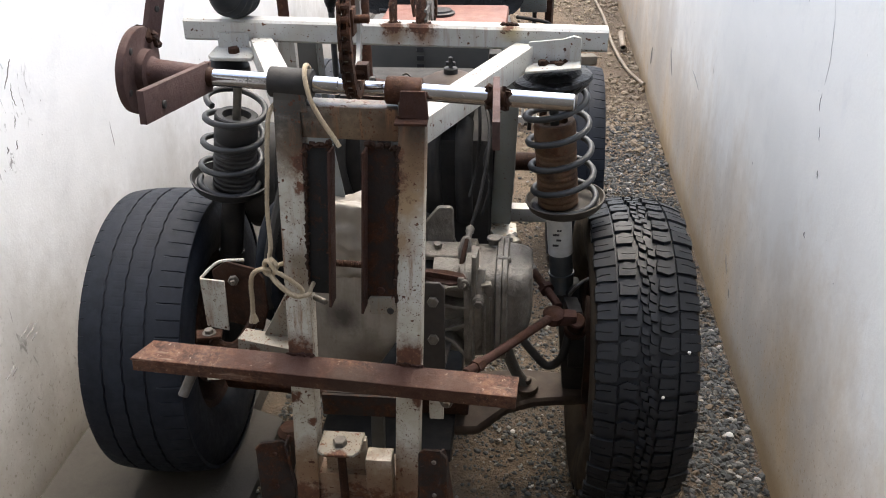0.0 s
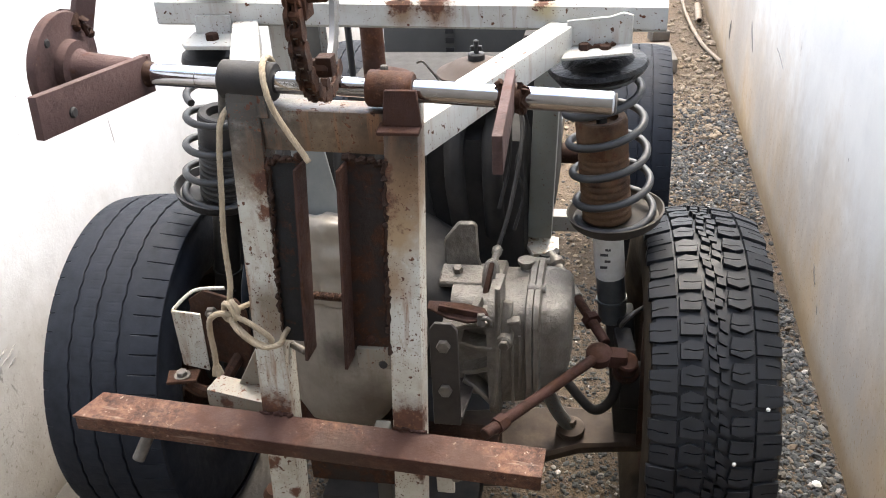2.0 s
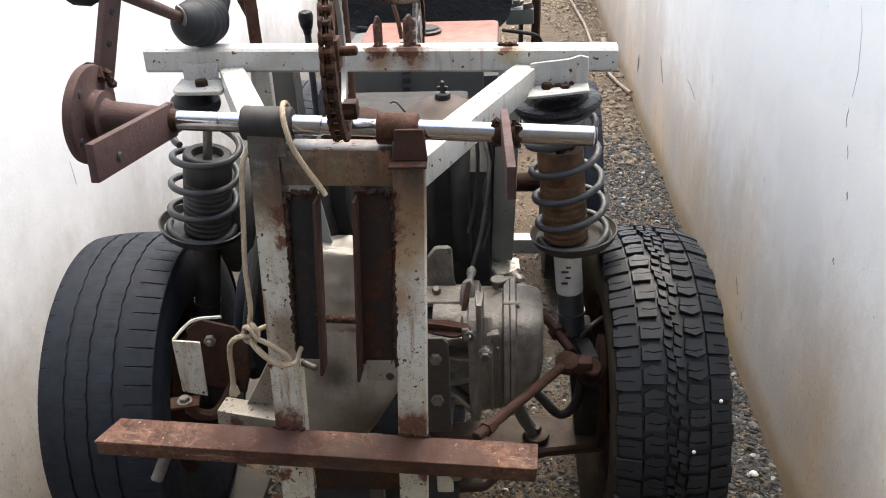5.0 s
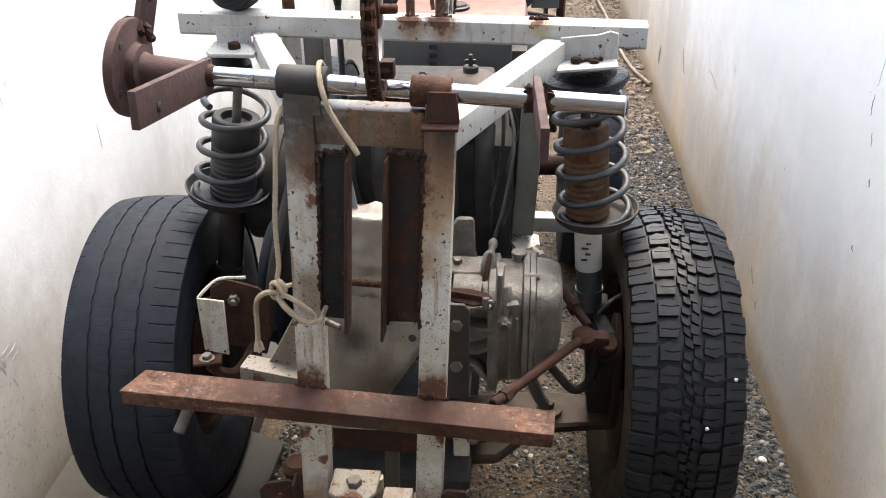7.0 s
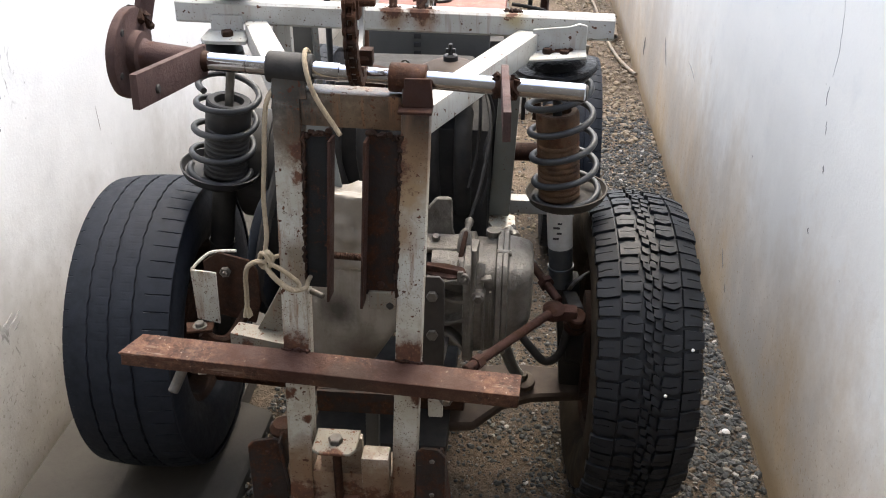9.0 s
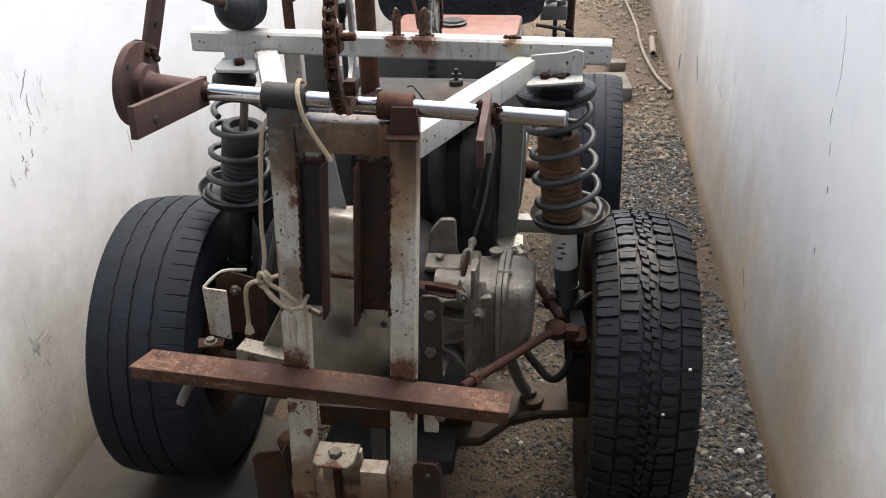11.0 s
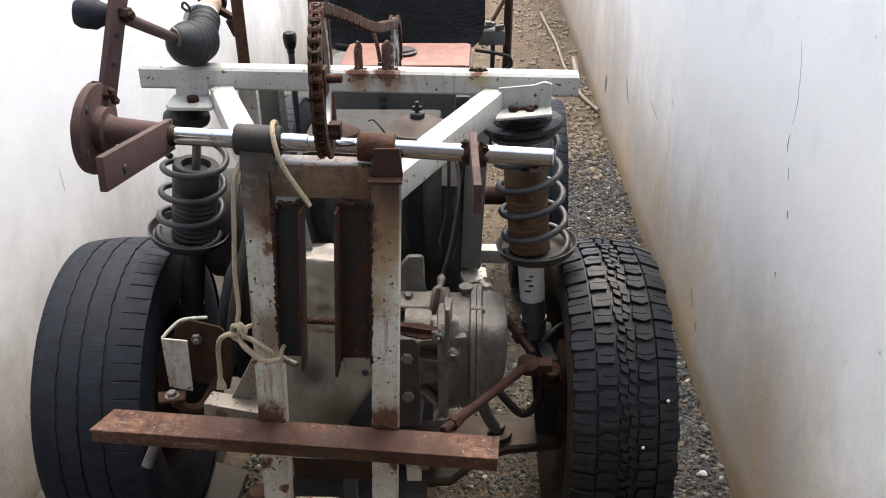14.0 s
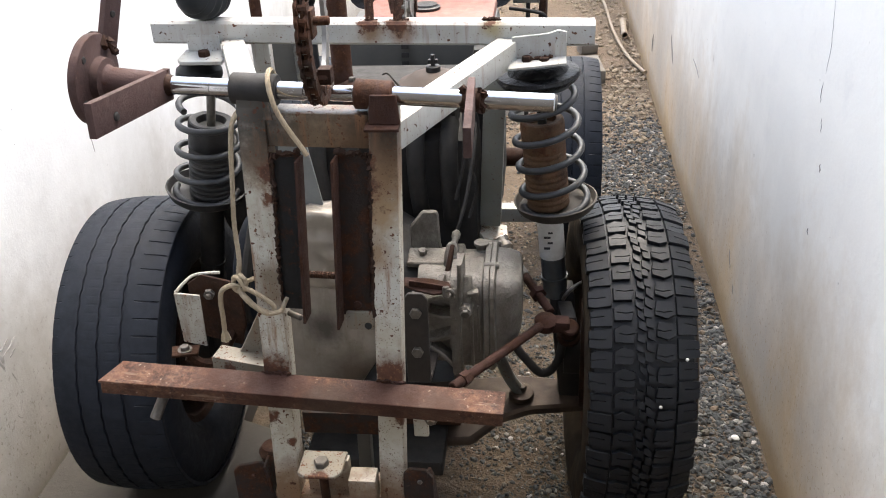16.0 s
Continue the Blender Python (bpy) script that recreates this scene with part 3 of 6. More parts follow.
def ground_sheet():
    bm = bmesh.new()
    xs = [-60, -8, -1.3] + [-1.1 + 0.04 * i for i in range(43)] + [0.75, 8, 60]
    ys = [-60, -6, -1] + [0.6 + 0.04 * i for i in range(130)] + [6 + 0.2 * i for i in range(40)] + [20, 80]
    rows = []
    for y in ys:
        row = []
        for x in xs:
            z = 0.012 * noise.noise((x * 3, y * 3, 0)) + 0.006 * noise.noise((x * 14, y * 14, 5)) - 0.008
            if x < -0.62:
                z -= 0.02
            row.append(bm.verts.new((x, y, z)))
        rows.append(row)
    for a, c in zip(rows, rows[1:]):
        for i in range(len(xs) - 1):
            bm.faces.new((a[i], a[i + 1], c[i + 1], c[i]))
    return bm


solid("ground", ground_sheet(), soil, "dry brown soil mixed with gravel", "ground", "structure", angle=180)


def concrete_strip():
    bm = bmesh.new()
    ys = [-0.7 + 0.1 * i for i in range(25)] + [1.735, 1.742] + [1.8 + 0.1 * i for i in range(122)]
    rows = []
    for y in ys:
        e = (-0.600 if y < 1.72 else -0.690) + 0.01 * noise.noise((0, y * 2.2, 1)) + 0.008 * noise.noise((0, y * 9, 2))
        rows.append([bm.verts.new(p) for p in ((WEST - 0.02, y, 0.030), (-0.89, y, 0.027), (e - 0.012, y, 0.024), (e, y, 0.016), (e + 0.004, y, -0.05))])
    for a, c in zip(rows, rows[1:]):
        for i in range(4):
            bm.faces.new((a[i], a[i + 1], c[i + 1], c[i]))
    return bm


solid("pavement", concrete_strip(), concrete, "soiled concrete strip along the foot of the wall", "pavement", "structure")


def gravel(count, xr, yr, size, seed, dens=None, mat=None):
    rng = np.random.default_rng(seed)
    phi = (1 + 5 ** 0.5) / 2
    base = np.array([(-1, phi, 0), (1, phi, 0), (-1, -phi, 0), (1, -phi, 0), (0, -1, phi), (0, 1, phi), (0, -1, -phi), (0, 1, -phi), (phi, 0, -1), (phi, 0, 1), (-phi, 0, -1), (-phi, 0, 1)]) / 1.902
    tri = np.array([(0, 11, 5), (0, 5, 1), (0, 1, 7), (0, 7, 10), (0, 10, 11), (1, 5, 9), (5, 11, 4), (11, 10, 2), (10, 7, 6), (7, 1, 8), (3, 9, 4), (3, 4, 2), (3, 2, 6), (3, 6, 8), (3, 8, 9), (4, 9, 5), (2, 4, 11), (6, 2, 10), (8, 6, 7), (9, 8, 1)])
    vs, fs = [], []
    n = 0
    while n < count:
        x, y = rng.uniform(*xr), rng.uniform(*yr)
        if dens and rng.random() > dens(x, y):
            continue
        s = size[0] * (size[1] / size[0]) ** (rng.random() ** 2.2)
        a = rng.uniform(0, 6.283)
        p = base * rng.uniform(0.65, 1.25, (12, 1)) * np.array([1, rng.uniform(0.6, 1), rng.uniform(0.45, 0.8)]) * s
        p = p @ np.array([[math.cos(a), -math.sin(a), 0], [math.sin(a), math.cos(a), 0], [0, 0, 1]])
        z = 0.012 * noise.noise((x * 3, y * 3, 0)) + 0.006 * noise.noise((x * 14, y * 14, 5)) - 0.008
        vs.append(p + (x, y, z + s * 0.22))
        fs.append(tri + 12 * n)
        n += 1
    me = bpy.data.meshes.new("gravel")
    me.from_pydata(np.concatenate(vs).tolist(), [], np.concatenate(fs).tolist())
    me.materials.append(mat or stone_mat)
    return new("gravel", me)


def patchy(x, y):
    k = noise.noise((x * 2.0, y * 1.3, 7)) + 0.5 * noise.noise((x * 6, y * 5, 3))
    return min(1.0, max(0.06, 0.45 + 1.3 * k + (0.35 if x > 0.3 else 0) - (0.35 if y > 4.6 else 0) - 0.22 * min(1.0, max(0.0, (y - 2.2) / 0.8)) * (x < 0.42)))


tagged(gravel(20000, (-0.62, 0.565), (1.1, 2.5), (0.002, 0.0095), 1, patchy), "loose grey and tan gravel on the soil", "gravel", kind="stuff")
tagged(gravel(5600, (0.27, 0.568), (1.15, 3.9), (0.0055, 0.0135), 4, patchy), "coarse dark grey gravel along the wall", "gravel", kind="stuff")
tagged(gravel(6000, (-0.62, 0.565), (2.5, 4.2), (0.002, 0.0095), 9, patchy), "loose grey and tan gravel on the soil", "gravel", kind="stuff")
tagged(gravel(5500, (-0.62, 0.565), (2.5, 4.2), (0.002, 0.0095), 6, patchy, pale_stone), "tan and grey gravel scattered on sandy soil", "gravel", kind="stuff")
tagged(gravel(5200, (-0.62, 0.565), (3.6, 9.0), (0.004, 0.022), 2, patchy, pale_stone), "loose grey and tan gravel on the soil", "gravel", kind="stuff")

# ---- the home-built buggy ----
CX = -0.257
buggy = thing("buggy_chassis", (CX, 1.9, 0.0), "unfinished home-built buggy chassis of rusty white steel tube, engine bared", "vehicle chassis")

# front frame: two raked posts and a crosspiece
RAKE = 0.1


def front(x, z, out=0.0):
    return Vector((x, 1.068 + RAKE * z + 0.02 - out, z))


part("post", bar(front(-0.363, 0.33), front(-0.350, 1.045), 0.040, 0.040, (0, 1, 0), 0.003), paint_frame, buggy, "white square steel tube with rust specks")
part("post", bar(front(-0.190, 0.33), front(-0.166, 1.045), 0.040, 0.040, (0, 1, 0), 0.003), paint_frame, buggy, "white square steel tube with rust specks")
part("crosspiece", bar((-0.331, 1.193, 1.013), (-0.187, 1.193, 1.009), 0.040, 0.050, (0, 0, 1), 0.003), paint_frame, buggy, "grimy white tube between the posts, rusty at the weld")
cap = part("top_plate", plate([(-0.026, -0.02), (0.026, -0.02), (0.022, 0.02), (-0.022, 0.02)], pose(-0.345, 1.176, 1.047, 84), 0.006), paint_frame, buggy, "scorched steel plate under the bearing sleeve")

# angle irons on the inner sides of the posts
def ragged(p0, p1, r, seed, n=26):
    """A lumpy bead of weld from p0 to p1."""
    rng = random.Random(seed)
    p0, p1 = Vector(p0), Vector(p1)
    pts = [p0.lerp(p1, i / n) + Vector([rng.uniform(-r, r) * 0.55 for _ in range(3)]) for i in range(n + 1)]
    sizes = [r * rng.uniform(0.45, 1.25) for _ in range(n + 1)]
    return sweep(pts, r, 7, lambda t: sizes[round(t * n)])


def angle_iron(x_flat, x_edge, z0, z1, name_label, flat_mat):
    a = front((x_flat + x_edge) / 2, (z0 + z1) / 2)
    ob = part("angle_iron", bar(front((x_flat + x_edge) / 2 - 0.006, z0, 0.013), front((x_flat + x_edge) / 2 + 0.004, z1, 0.013), abs(x_edge - x_flat), 0.004, (0, 1, 0), 0.001), flat_mat, buggy, name_label)
    part("flange", bar(front(x_edge - 0.006, z0 - 0.006, 0.031), front(x_edge + 0.005, z1, 0.031), 0.004, 0.036, (0, 1, 0), 0.001), rust_flange, ob, "rust-brown standing flange")
    part("weld_bead", ragged(front(x_flat - 0.006, z0, 0.018), front(x_flat + 0.004, z1, 0.018), 0.0036, round(-x_flat * 1000), 60), rust_weld, ob, "ragged rusty weld")
    part("weld_bead", ragged(front(x_flat + 0.002, z1 - 0.002, 0.015), front(x_edge + 0.004, z1 + 0.003, 0.015), 0.0044, 7, 18), rust_weld, ob, "ragged rusty weld")
    return ob


angle_iron(-0.331, -0.290, 0.736, 0.978, "black-painted angle iron with a rusty edge", scale_black)
ang2 = angle_iron(-0.192, -0.240, 0.727, 0.978, "rusty angle iron with a bolt hole", scale_brown)
part("bolt_hole", rod((-0.2215, 1.151, 0.745), (-0.2215, 1.1445, 0.745), 0.0062, 12), rust_flange, ang2)
hl = part("hinge_lug", join(span((-0.240, 1.140, 0.704), (-0.197, 1.152, 0.735), 0.003), span((-0.240, 1.150, 0.730), (-0.197, 1.185, 0.735), 0.001)), paint_dirty, buggy, "dirty white folded lug with a hole")
part("lug_hole", rod((-0.207, 1.1415, 0.712), (-0.207, 1.1388, 0.712), 0.0062, 14), black_grime, hl)

# the rusty bumper angle across the posts
TILT = pose(-0.305, 1.107, 0.6185, 0, 3.9, 0) @ pose(0, 0, 0, 11)
cross = part("bumper_bar", plate([(-0.322, -0.0225), (0.302, -0.0225), (0.304, 0.0225), (-0.298, 0.0225)], TILT, 0.005), rust_bar, buggy, "rusty steel angle welded across the posts")
part("lip", plate([(-0.322, -0.013), (0.302, -0.013), (0.302, 0.013), (-0.318, 0.013)], TILT @ pose(0, -0.020, -0.0135, 90), 0.005), rust_bar, cross)
for wx, wz in ((-0.357, 0.628), (-0.176, 0.616)):
    part("weld_bead", ragged((wx - 0.022, 1.1275, wz + 0.003), (wx + 0.022, 1.1275, wz + 0.001), 0.0034, round(-wx * 1000), 12), rust_red, cross)

# lower end of the front frame
low = part("lower_crossmember", bar((-0.395, 1.140, 0.352), (-0.135, 1.140, 0.352), 0.06, 0.085, (0, 0, 1), 0.004), paint_frame, buggy, "chipped white lower crossmember, rusty below")
part("shelf", span((-0.256, 1.094, 0.372), (-0.211, 1.128, 0.443), 0.003), paint_frame, buggy, "white stub box beside the post")
# Added black sheet: stands in for the shade seen between the posts.
part("gap_shade_sheet", span((-0.42, 1.38, 0.19), (-0.14, 1.76, 0.225), 0.004), black_grime, buggy, "black sheet added to darken the gap under the engine")
part("back_post", bar((-0.275, 1.30, 0.22), (-0.268, 1.30, 0.47), 0.024, 0.024, (0, 1, 0), 0.002), tank_paint, buggy, "short grey tube behind the posts")
part("bush", join(rod((-0.418, 1.215, 0.33), (-0.418, 1.215, 0.385), 0.021, 20), lathe([(0, 0), (0, 0.023), (0.010, 0.025), (0.020, 0.018), (0.024, 0)], (-0.418, 1.215, 0.385), (-0.418, 1.215, 0.5), 20)), rust_dark, buggy, "rusty capped bush")
hitch = part("hitch_plate", plate([(-0.036, -0.022), (-0.024, -0.031), (0.026, -0.031), (0.036, -0.018), (0.036, 0.031), (-0.036, 0.031)], pose(-0.298, 1.107, 0.463), 0.006, 0.0015), paint_dirty, buggy, "white plate with a hex bolt through it")
part("bolt_head", hexnut((-0.298, 1.105, 0.466), (0, 0, 1), 0.012, 0.010), bolt_steel, hitch)
part("threaded_rod", rod((-0.298, 1.105, 0.460), (-0.298, 1.105, 0.345), 0.0075, 14), rust_dark, hitch, "rusty threaded rod")
part("hitch_back", span((-0.330, 1.122, 0.36), (-0.258, 1.136, 0.46), 0.002), paint_frame, hitch)
part("hitch_base", plate([(-0.04, -0.04), (0.035, -0.04), (0.035, 0.035), (-0.04, 0.035)], pose(-0.30, 1.10, 0.342), 0.008), paint_frame, hitch)
for x0, yaw, hw, fold in ((-0.417, 16, 0.029, 0.024), (-0.143, -4, 0.0245, 0.012)):
    sk = part("side_skid", plate([(-hw, -0.075), (hw, -0.075), (hw, 0.052), (hw - 0.012, 0.066), (-hw + 0.010, 0.066), (-hw, 0.056)], pose(x0, 1.105, 0.392, 84, 0, yaw), 0.006), scale_brown, buggy, "dark rusty drilled steel plate")
    part("fold", plate([(-fold, -0.075), (fold, -0.075), (fold, 0.042), (fold * 0.4, 0.060), (-fold, 0.064)], pose(x0 + hw - 0.002, 1.105 + fold, 0.392, 84, 0, yaw + 80), 0.005), scale_brown, sk)
    for hz in (0.437, 0.37):
        part("punched_hole", rod((x0 + 0.003, 1.104 + (hz - 0.392) * 0.1 - 0.003, hz), (x0 + 0.003, 1.0965 + (hz - 0.392) * 0.1, hz), 0.0042, 10), bolt_steel if x0 > -0.3 else rust_flange, sk)
part("lower_channel", join(span((-0.345, 1.185, 0.462), (-0.205, 1.192, 0.505), 0.001), span((-0.345, 1.192, 0.500), (-0.205, 1.225, 0.506), 0.001)), scale_brown, buggy, "dark rusty channel between the posts")
part("axle_mount", span((-0.150, 1.140, 0.500), (-0.126, 1.148, 0.545), 0.002), paint_frame, buggy, "small white lug with a bolt")
part("lug_bolt", join(hexnut((-0.120, 1.142, 0.541), (0, -1, 0.1), 0.012, 0.010), rod((-0.120, 1.136, 0.541), (-0.120, 1.124, 0.542), 0.006, 12)), bolt_steel, buggy, "dull bolt")

# left arm off the post, with the U bracket
arm = part("side_arm", bar((-0.478, 1.197, 0.605), (-0.378, 1.182, 0.598), 0.036, 0.029, (0, 0, 1), 0.003), paint_dirty, buggy, "short dirty white tube welded to the post")
part("gusset", plate([(-0.040, -0.018), (0.022, -0.018), (0.022, 0.078), (0.012, 0.078)], pose(-0.399, 1.201, 0.634, 90, 0, 0), 0.004), paint_dirty, arm)
ub = part("u_bracket", join(plate([(-0.022, -0.05), (0.018, -0.062), (0.022, 0.045), (-0.022, 0.052)], pose(-0.566, 1.319, 0.602, 90, 0, 6), 0.005)), paint_frame, buggy, "bent white and rust bracket")
part("bracket_web", plate([(-0.055, -0.07), (0.045, -0.07), (0.062, -0.02), (0.060, 0.045), (0.045, 0.062), (-0.020, 0.064), (-0.055, 0.038)], pose(-0.528, 1.345, 0.608, 90, 0, -18), 0.005), rust_dark, ub, "dark rusty web")
part("bracket_rim", sweep(smooth_path([(-0.587, 1.319, 0.652), (-0.574, 1.335, 0.664), (-0.556, 1.350, 0.672), (-0.515, 1.358, 0.672)], 5), 0.003, 6), paint_frame, ub)
part("web_bolt", join(hexnut((-0.532, 1.336, 0.642), (0.2, -1, 0), 0.010, 0.008), rod((-0.532, 1.334, 0.642), (-0.530, 1.322, 0.642), 0.005, 10)), bolt_steel, ub)
part("foot_plate", plate([(-0.022, -0.018), (0.022, -0.016), (0.026, 0.022), (-0.022, 0.024)], pose(-0.568, 1.270, 0.562, -10, 6, 20), 0.005), rust_dark, ub, "rusty foot plate")
part("foot_bolt", join(hexnut((-0.567, 1.270, 0.568), (0, 0, 1), 0.0085, 0.007), lathe([(0, 0), (0, 0.0125), (0.003, 0.0125), (0.003, 0)], (-0.567, 1.270, 0.565), (-0.567, 1.270, 0.58), 16)), bolt_steel, ub)
part("clevis", sweep(smooth_path([(-0.566, 1.275, 0.55), (-0.545, 1.28, 0.53), (-0.525, 1.30, 0.525), (-0.50, 1.34, 0.56)], 5), 0.010, 8), rust_dark, ub)
part("peg", rod((-0.530, 1.125, 0.612), (-0.552, 1.090, 0.562), 0.0085, 16), bolt_steel, ub, "grey steel peg")
part("lug", plate([(-0.022, -0.010), (0.022, -0.006), (0.022, 0.012), (-0.022, 0.012)], pose(-0.541, 1.225, 0.507, 66), 0.006), paint_frame, ub)

# top beam, its braces and tabs
beam = part("top_beam", bar((-0.655, 1.607, 1.0385), (0.139, 1.607, 1.0225), 0.040, 0.041, (0, 0, 1), 0.003, 0.003), paint_beam, buggy, "long white square tube across the frame")
part("end_cap", span((-0.653, 1.59, 1.021), (-0.651, 1.624, 1.057), 0), paint_beam, beam)
part("brace", bar((-0.167, 1.212, 0.990), (-0.010, 1.582, 0.999), 0.040, 0.042, (0, 0, 1), 0.003), paint_beam, buggy, "white tube running back to the beam")
part("brace", bar((-0.362, 1.215, 1.030), (-0.508, 1.590, 1.003), 0.040, 0.042, (0, 0, 1), 0.003), paint_beam, buggy, "white tube running back to the beam")
rb = part("strut_bracket", plate([(-0.050, -0.022), (0.044, -0.024), (0.044, 0.022), (0.03, 0.026), (0.012, 0.020), (-0.050, 0.014)], pose(0.046, 1.566, 1.013, 90), 0.005), paint_beam, buggy, "white folded strut bracket with rusty nuts")
part("flange", plate([(-0.056, -0.032), (0.044, -0.022), (0.044, 0.03), (-0.050, 0.03)], pose(0.046, 1.553, 0.988, 4, -3), 0.005), paint_beam, rb)
part("nut", hexnut((0.022, 1.551, 0.989), (0, 0, 1), 0.0085, 0.009), rust_dark, rb)
part("nut", join(hexnut((0.052, 1.550, 0.990), (0, 0, 1), 0.0085, 0.006), ragged((0.030, 1.556, 0.992), (0.066, 1.556, 0.994), 0.004, 31, 10)), rust_dark, rb)
lbk = part("strut_bracket", plate([(-0.030, -0.020), (0.03, -0.020), (0.03, 0.024), (-0.026, 0.024), (-0.03, 0.01)], pose(-0.560, 1.584, 1.010, 90), 0.005), paint_beam, buggy, "white folded strut bracket with rusty nuts")
part("flange", plate([(-0.046, -0.020), (-0.036, -0.032), (0.040, -0.032), (0.040, 0.03), (-0.046, 0.03)], pose(-0.551, 1.560, 1.001, 4), 0.007), paint_beam, lbk)
part("rubber_dome", lathe([(0, 0), (0, 0.040), (0.008, 0.043), (0.018, 0.041), (0.024, 0.034), (0.036, 0.030), (0.040, 0.024), (0.040, 0)], (-0.577, 1.580, 0.956), (-0.574, 1.579, 1.0), 32), rubber_new, lbk, "black rubber dome")
part("nut", hexnut((-0.552, 1.556, 1.004), (0, 0, 1), 0.011, 0.010), rust_dark, lbk)
part("tab", plate([(-0.009, -0.02), (0.009, -0.02), (0.010, 0.022), (0.0, 0.034), (-0.010, 0.018)], pose(-0.256, 1.604, 1.068, 90, 0, 60), 0.006), rust_bar, beam, "rusty welded tab")
part("tab", plate([(-0.011, -0.02), (0.012, -0.02), (0.011, 0.022), (0.004, 0.034), (-0.010, 0.026)], pose(-0.205, 1.608, 1.068, 90, 0, 50), 0.007), rust_bar, beam, "rusty welded tab")
part("tab", sweep(smooth_path([(-0.222, 1.65, 1.05), (-0.228, 1.655, 1.085), (-0.236, 1.66, 1.112)], 4), 0.004, 6), rust_bar, beam)
for wx in (-0.256, -0.203, -0.04):
    part("weld_bead", ragged((wx - 0.016, 1.602, 1.0490), (wx + 0.016, 1.604, 1.0485), 0.0036, round(-wx * 1000), 14), rust_weld, beam)

part("rear_stub", span((-0.492, 1.64, 0.90), (-0.458, 1.66, 1.018), 0.002), paint_beam, buggy, "short white stub post under the beam")

# the chromed cross shaft
S0, S1 = Vector((-0.482, 1.196, 1.072)), Vector((0.066, 1.186, 1.044))
along = (S1 - S0).normalized()


def on_shaft(x):
    return S0 + (S1 - S0) * ((x - S0.x) / (S1.x - S0.x))


shaft = part("cross_shaft", lathe([(0, 0), (0, 0.0116), (0.001, 0.0128), (0.075, 0.0128), (0.0755, 0.0122), (0.077, 0.0122), (0.0775, 0.0128), (0.207, 0.0128), (0.208, 0.0112), (0.275, 0.0112), (0.276, 0.0128), (0.5465, 0.0128), (0.5485, 0.0112), (0.5485, 0)], S0, S1, 40), chrome, buggy, "polished steel cross shaft")
part("end_seat", rod(on_shaft(0.0655), on_shaft(0.0685), 0.0115, 24), bolt_steel, shaft)
part("bearing_sleeve", lathe([(0, 0.0128), (0, 0.0205), (0.002, 0.0222), (0.062, 0.0222), (0.064, 0.0205), (0.064, 0.0128)], on_shaft(-0.377), S1, 32, True), black_grime, shaft, "blackened bearing sleeve")
part("bearing_sleeve", lathe([(0, 0.0128), (0, 0.0185), (0.002, 0.0205), (0.050, 0.0205), (0.052, 0.0185), (0.052, 0.0128)], on_shaft(-0.205), S1, 32, True), rust_brown, shaft, "rust-brown bearing sleeve")
part("sleeve_foot", join(plate([(-0.022, -0.02), (0.022, -0.02), (0.018, 0.02), (-0.018, 0.02)], pose(-0.163, 1.166, 1.044, 84), 0.005), plate([(-0.024, -0.010), (0.024, -0.010), (0.024, 0.012), (-0.024, 0.012)], pose(-0.166, 1.160, 1.021, 10), 0.005)), rust_flange, buggy, "dark saddle under the sleeve")
part("lever", bar((-0.046, 1.200, 1.058), (-0.038, 1.008, 1.060), 0.010, 0.038, (0, 0, 1), 0.001), primer_brown, shaft, "rusty flat lever welded to the shaft")
part("lever_weld", join(lathe([(0, 0.012), (0, 0.015), (0.008, 0.0175), (0.016, 0.0155), (0.024, 0.0165), (0.028, 0.0125)], on_shaft(-0.058), S1, 14), *[ragged(on_shaft(x) + Vector((0, -0.012, -0.012)), on_shaft(x) + Vector((0, -0.004, 0.017)), 0.005, 40 + i, 8) for i, x in enumerate((-0.056, -0.036, -0.030))]), rust_dark, shaft, "lumpy rusty weld")
part("lever", bar((-0.472, 1.205, 1.070), (-0.492, 1.008, 1.089), 0.010, 0.044, (0, 0, 1), 0.001), primer_brown, shaft, "brown drilled flat lever")
part("lever_hole", rod((-0.4905, 1.055, 1.078), (-0.4795, 1.055, 1.078), 0.006, 12), black_grime, shaft)
part("lever_weld", join(lathe([(0, 0.012), (0, 0.015), (0.006, 0.0175), (0.014, 0.015), (0.02, 0.0128)], on_shaft(-0.480), S1, 14), *[ragged(on_shaft(-0.478) + Vector((0.004 * i, -0.011, -0.006)), on_shaft(-0.478) + Vector((0.004 * i, 0.002, 0.017)), 0.0045, 50 + i, 7) for i in range(3)]), rust_dark, shaft, "lumpy rusty weld")

# hub with its flange at the end of the shaft
H0, H1 = Vector((-0.584, 1.200, 1.0795)), Vector((-0.480, 1.196, 1.072))
hub = part("wheel_hub", lathe([(-0.014, 0), (-0.014, 0.032), (-0.011, 0.035), (-0.001, 0.035), (0.0, 0.060), (0.002, 0.063), (0.010, 0.0645), (0.0135, 0.063), (0.0145, 0.060), (0.0146, 0.0345), (0.016, 0.0325), (0.027, 0.0315), (0.029, 0.0225), (0.033, 0.0195), (0.048, 0.0188), (0.085, 0.0175), (0.102, 0.0165), (0.102, 0)], H0, H1, 48), primer_brown, buggy, "rust-brown wheel hub with a drilled flange")
hx = (H1 - H0).normalized()
hu = hx.cross(Vector((0, 0, 1))).normalized()
hv = hx.cross(hu)
for i in range(5):
    a = 2 * math.pi * i / 5 + 0.4
    c = H0 + hx * 0.0145 + 0.050 * (hu * math.cos(a) + hv * math.sin(a))
    part("stud_hole", rod(c - hx * 0.002, c + hx * 0.0015, 0.0055, 10), black_grime, hub)
